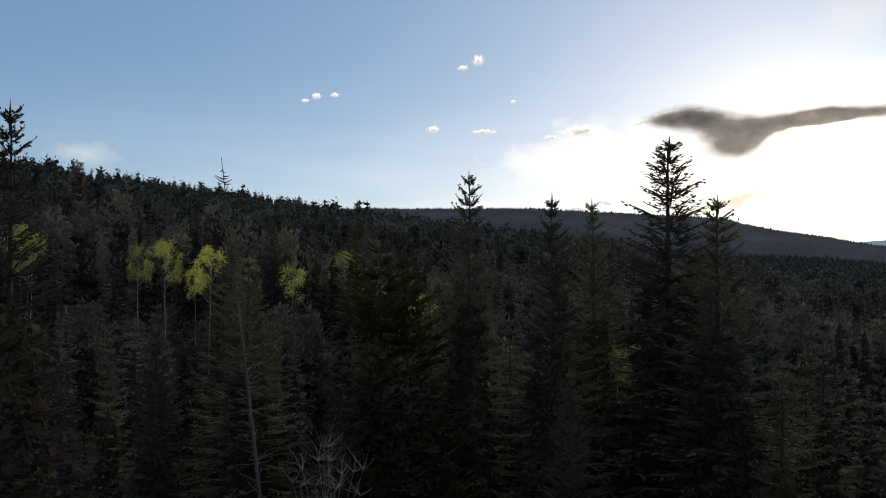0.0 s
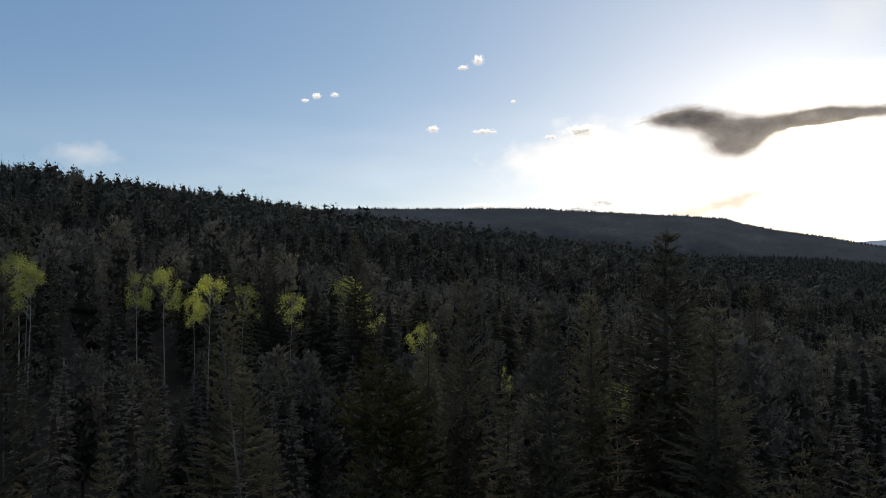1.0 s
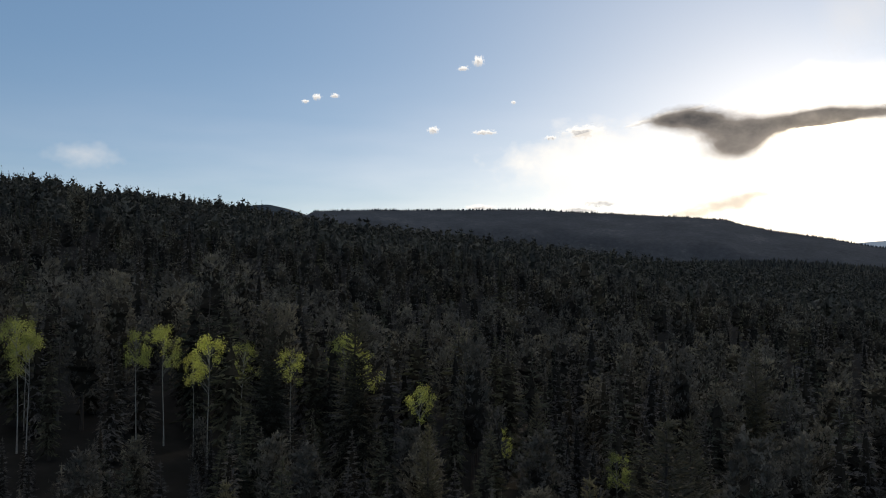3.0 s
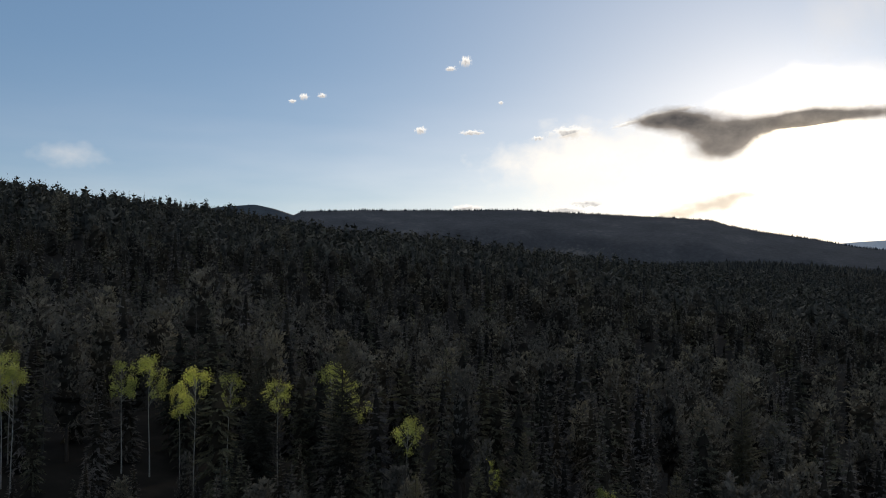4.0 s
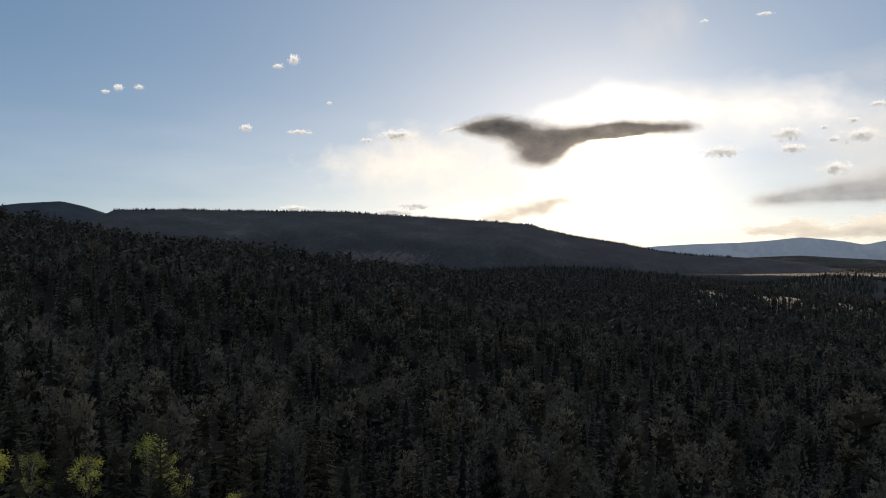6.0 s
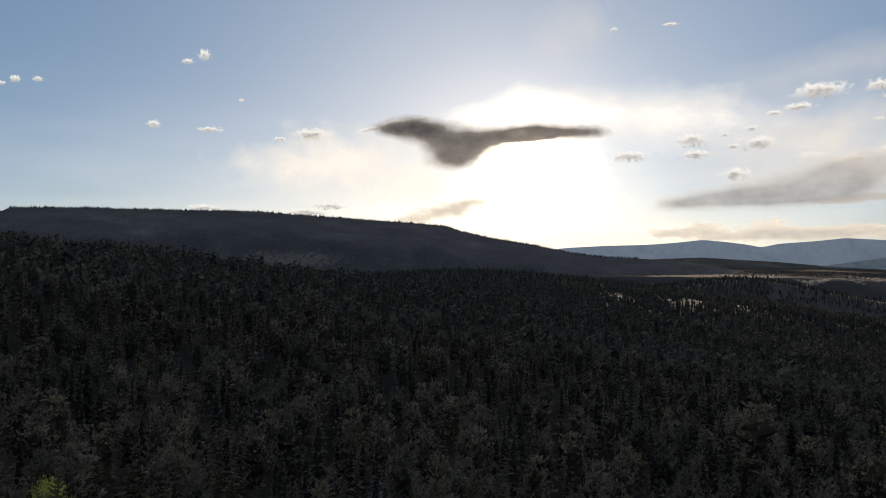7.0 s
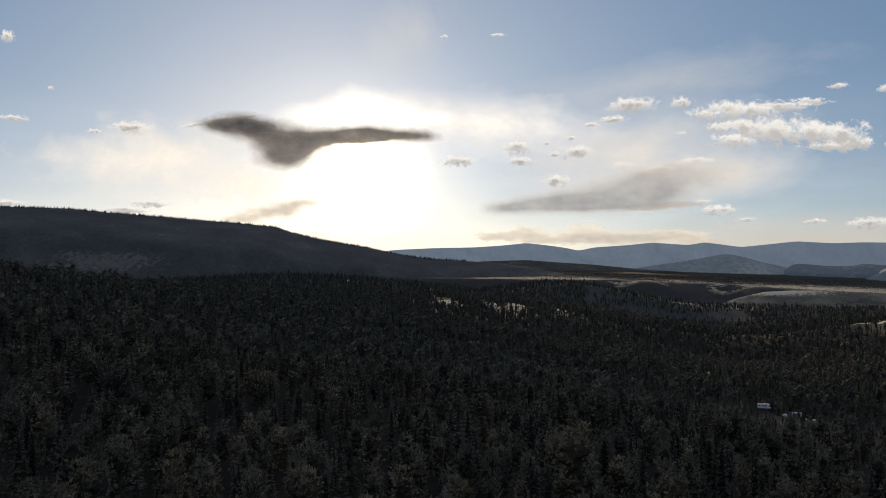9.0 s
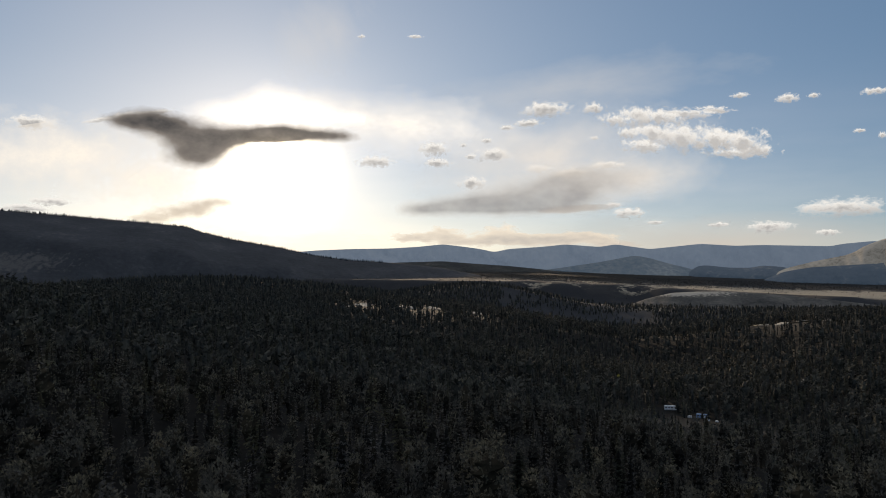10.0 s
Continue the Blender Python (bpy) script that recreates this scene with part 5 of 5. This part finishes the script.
# ---------------------------------------------------------------- camp by the track
WHITE = plain("white_paint", (0.78, 0.79, 0.8), 0.35)
GREY_TRIM = plain("grey_trim", (0.25, 0.26, 0.28), 0.5)
DARK_GLASS = plain("dark_window", (0.02, 0.025, 0.03), 0.08)
RUBBER = plain("tyre_rubber", (0.025, 0.025, 0.025), 0.9)
STEEL = plain("steel", (0.5, 0.5, 0.5), 0.3, 1.0)
BLUE_TARP = plain("pale_blue_paint", (0.24, 0.36, 0.56), 0.45)


def box_mesh(name, size, mat, bevel=0.05, taper=1.0):
    bm = bmesh.new()
    bmesh.ops.create_cube(bm, size=1.0)
    for v in bm.verts:
        k = taper if v.co.z > 0 else 1.0
        v.co = Vector((v.co.x * size[0] * k, v.co.y * size[1] * k, v.co.z * size[2]))
    if bevel:
        bmesh.ops.bevel(bm, geom=bm.edges[:], offset=bevel, segments=3, profile=0.5, affect="EDGES")
    me = bpy.data.meshes.new(name)
    bm.to_mesh(me)
    bm.free()
    me.materials.append(mat)
    return me


def wheel_on(parent, x, y, r):
    bm = bmesh.new()
    bmesh.ops.create_cone(bm, cap_ends=True, segments=20, radius1=r, radius2=r, depth=0.24)
    bmesh.ops.bevel(bm, geom=bm.edges[:], offset=0.03, segments=2, profile=0.5, affect="EDGES")
    me = bpy.data.meshes.new("tyre")
    bm.to_mesh(me)
    bm.free()
    me.materials.append(RUBBER)
    w = part("wheel", me, parent)
    w.matrix_basis = pose(x, y, r, 90, 0, 0)
    bm = bmesh.new()
    bmesh.ops.create_cone(bm, cap_ends=True, segments=16, radius1=r * 0.55, radius2=r * 0.5, depth=0.27)
    me = bpy.data.meshes.new("rim")
    bm.to_mesh(me)
    bm.free()
    me.materials.append(STEEL)
    part("rim", me, w, "steel wheel rim")


def camper(x, y, turn):
    v = tagged(new("camper_van"), "white camper van parked on the dirt track", "camper van", "vehicles at the camp")
    v.matrix_basis = pose(x, y, float(height(x, y)) + 0.05, 0, 0, turn)
    for name, size, at, mat, bev in (("body", (5.0, 2.3, 2.3), (-0.6, 0, 1.75), WHITE, 0.18), ("cab", (1.9, 2.1, 1.3), (2.6, 0, 1.15), WHITE, 0.2), ("overhang", (1.4, 2.25, 0.75), (2.2, 0, 2.5), WHITE, 0.15),
                                     ("windscreen", (0.5, 1.8, 0.6), (2.75, 0, 1.85), DARK_GLASS, 0.05), ("skirt", (6.0, 2.0, 0.3), (-0.1, 0, 0.55), GREY_TRIM, 0.04), ("roof_vent", (0.6, 0.6, 0.2), (-1.2, 0, 2.98), GREY_TRIM, 0.04)):
        part(name, box_mesh(name, size, mat, bev), v).location = at
    for side in (-1, 1):
        for cx in (-2.2, -0.6, 0.9):
            part("window", box_mesh("window", (0.9, 0.04, 0.55), DARK_GLASS, 0.015), v, "dark tinted side window").location = (cx, side * 1.155, 2.0)
        for cx in (-2.0, 2.5):
            wheel_on(v, cx, side * 0.98, 0.36)
    return v


def travel_trailer(x, y, turn):
    v = tagged(new("trailer"), "pale blue travel trailer parked among the trees", "trailer", "vehicles at the camp")
    v.matrix_basis = pose(x, y, float(height(x, y)) + 0.05, 0, 0, turn)
    for name, size, at, mat, bev in (("body", (5.6, 2.4, 2.2), (0, 0, 1.75), BLUE_TARP, 0.35), ("hitch", (1.6, 0.2, 0.15), (3.4, 0, 0.6), GREY_TRIM, 0.03), ("door", (0.7, 0.04, 1.7), (1.4, -1.21, 1.55), WHITE, 0.015), ("roof_vent", (0.6, 0.6, 0.18), (0.5, 0, 2.93), GREY_TRIM, 0.04)):
        part(name, box_mesh(name, size, mat, bev), v).location = at
    for side in (-1, 1):
        for cx in (-1.6, -0.1):
            part("window", box_mesh("window", (1.0, 0.04, 0.55), DARK_GLASS, 0.015), v, "dark tinted side window").location = (cx, side * 1.21, 2.0)
        wheel_on(v, -0.3, side * 1.08, 0.34)
    return v


camper(375.2, 281.5, -48)
travel_trailer(370.5, 257.7, -60)


def cargo(name, label, x, y, turn, size, mat, cat):
    thing = tagged(new(name, box_mesh(name, size, mat, 0.12, 0.86)), label, cat, "camp gear by the track")
    thing.matrix_basis = pose(x, y, float(height(x, y)) + size[2] / 2, 0, 0, turn)


cargo("tent", "small white tent pitched beside the trailer", 364.5, 260.9, 20, (2.4, 2.0, 1.4), WHITE, "tent")
cargo("storage_box", "pale storage box beside the trailer", 362.4, 248.0, 50, (2.2, 1.2, 1.0), WHITE, "box")
cargo("storage_box", "pale storage box beside the track", 363.1, 243.5, 10, (1.6, 1.3, 0.9), WHITE, "box")


def track():
    """A narrow dirt track through the trees beside the vehicles."""
    s = np.linspace(0, 1, 40)
    cx = 402 - 40 * s + 3 * np.sin(s * 9)
    cy = 322 - 85 * s + 2 * np.cos(s * 7)
    v = []
    for x, y in zip(cx, cy):
        for o in (-1.8, -0.6, 0.6, 1.8):
            v.append((x + o * 0.84, y + o * 0.54, float(height(x + o * 0.84, y + o * 0.54)) + 0.35 - 0.05 * abs(o)))
    ob = new("dirt_track", mesh_of("dirt_track", v, grid_faces(40, 4), DIRT, True))
    tagged(ob, "pale dirt track winding through the forest", "track", kind="structure")


track()


def clearing(x, y, r, long=2.2):
    """An open patch of pale dry grass among the trees, longer down the slope."""
    g = np.random.default_rng(int(x + y))
    n = 28
    a = np.arange(n) / n * 6.2832
    edge = 1 + 0.18 * np.sin(3 * a + g.uniform(0, 6)) + 0.12 * np.sin(7 * a + g.uniform(0, 6)) + g.normal(0, 0.06, n)
    d = math.hypot(x, y)
    rad, tan = np.array([x / d, y / d]), np.array([y / d, -x / d])
    v = []
    for i in range(n):
        for q in (0.0, 0.3, 0.55, 0.8, 1.0):
            px = np.array([x, y]) + r * q * edge[i] * (math.cos(a[i]) * tan + long * math.sin(a[i]) * rad)
            v.append((px[0], px[1], float(height(px[0], px[1])) + 0.6 * (1 - q ** 4) - 0.3 * q ** 4))
    ob = new("clearing", mesh_of("clearing", v, grid_faces(n, 5, True), PALE_GRASS, True))
    tagged(ob, "open patch of pale dry grass among dark trees", "clearing", kind="structure")


for c in ((541, 880, 14), (590, 850, 12), (622, 838, 13), (657, 790, 8), (470, 790, 6), (776, 466, 9), (803, 438, 10), (803, 406, 8), (527, 287, 3), (764, 437, 6)):
    clearing(*c)
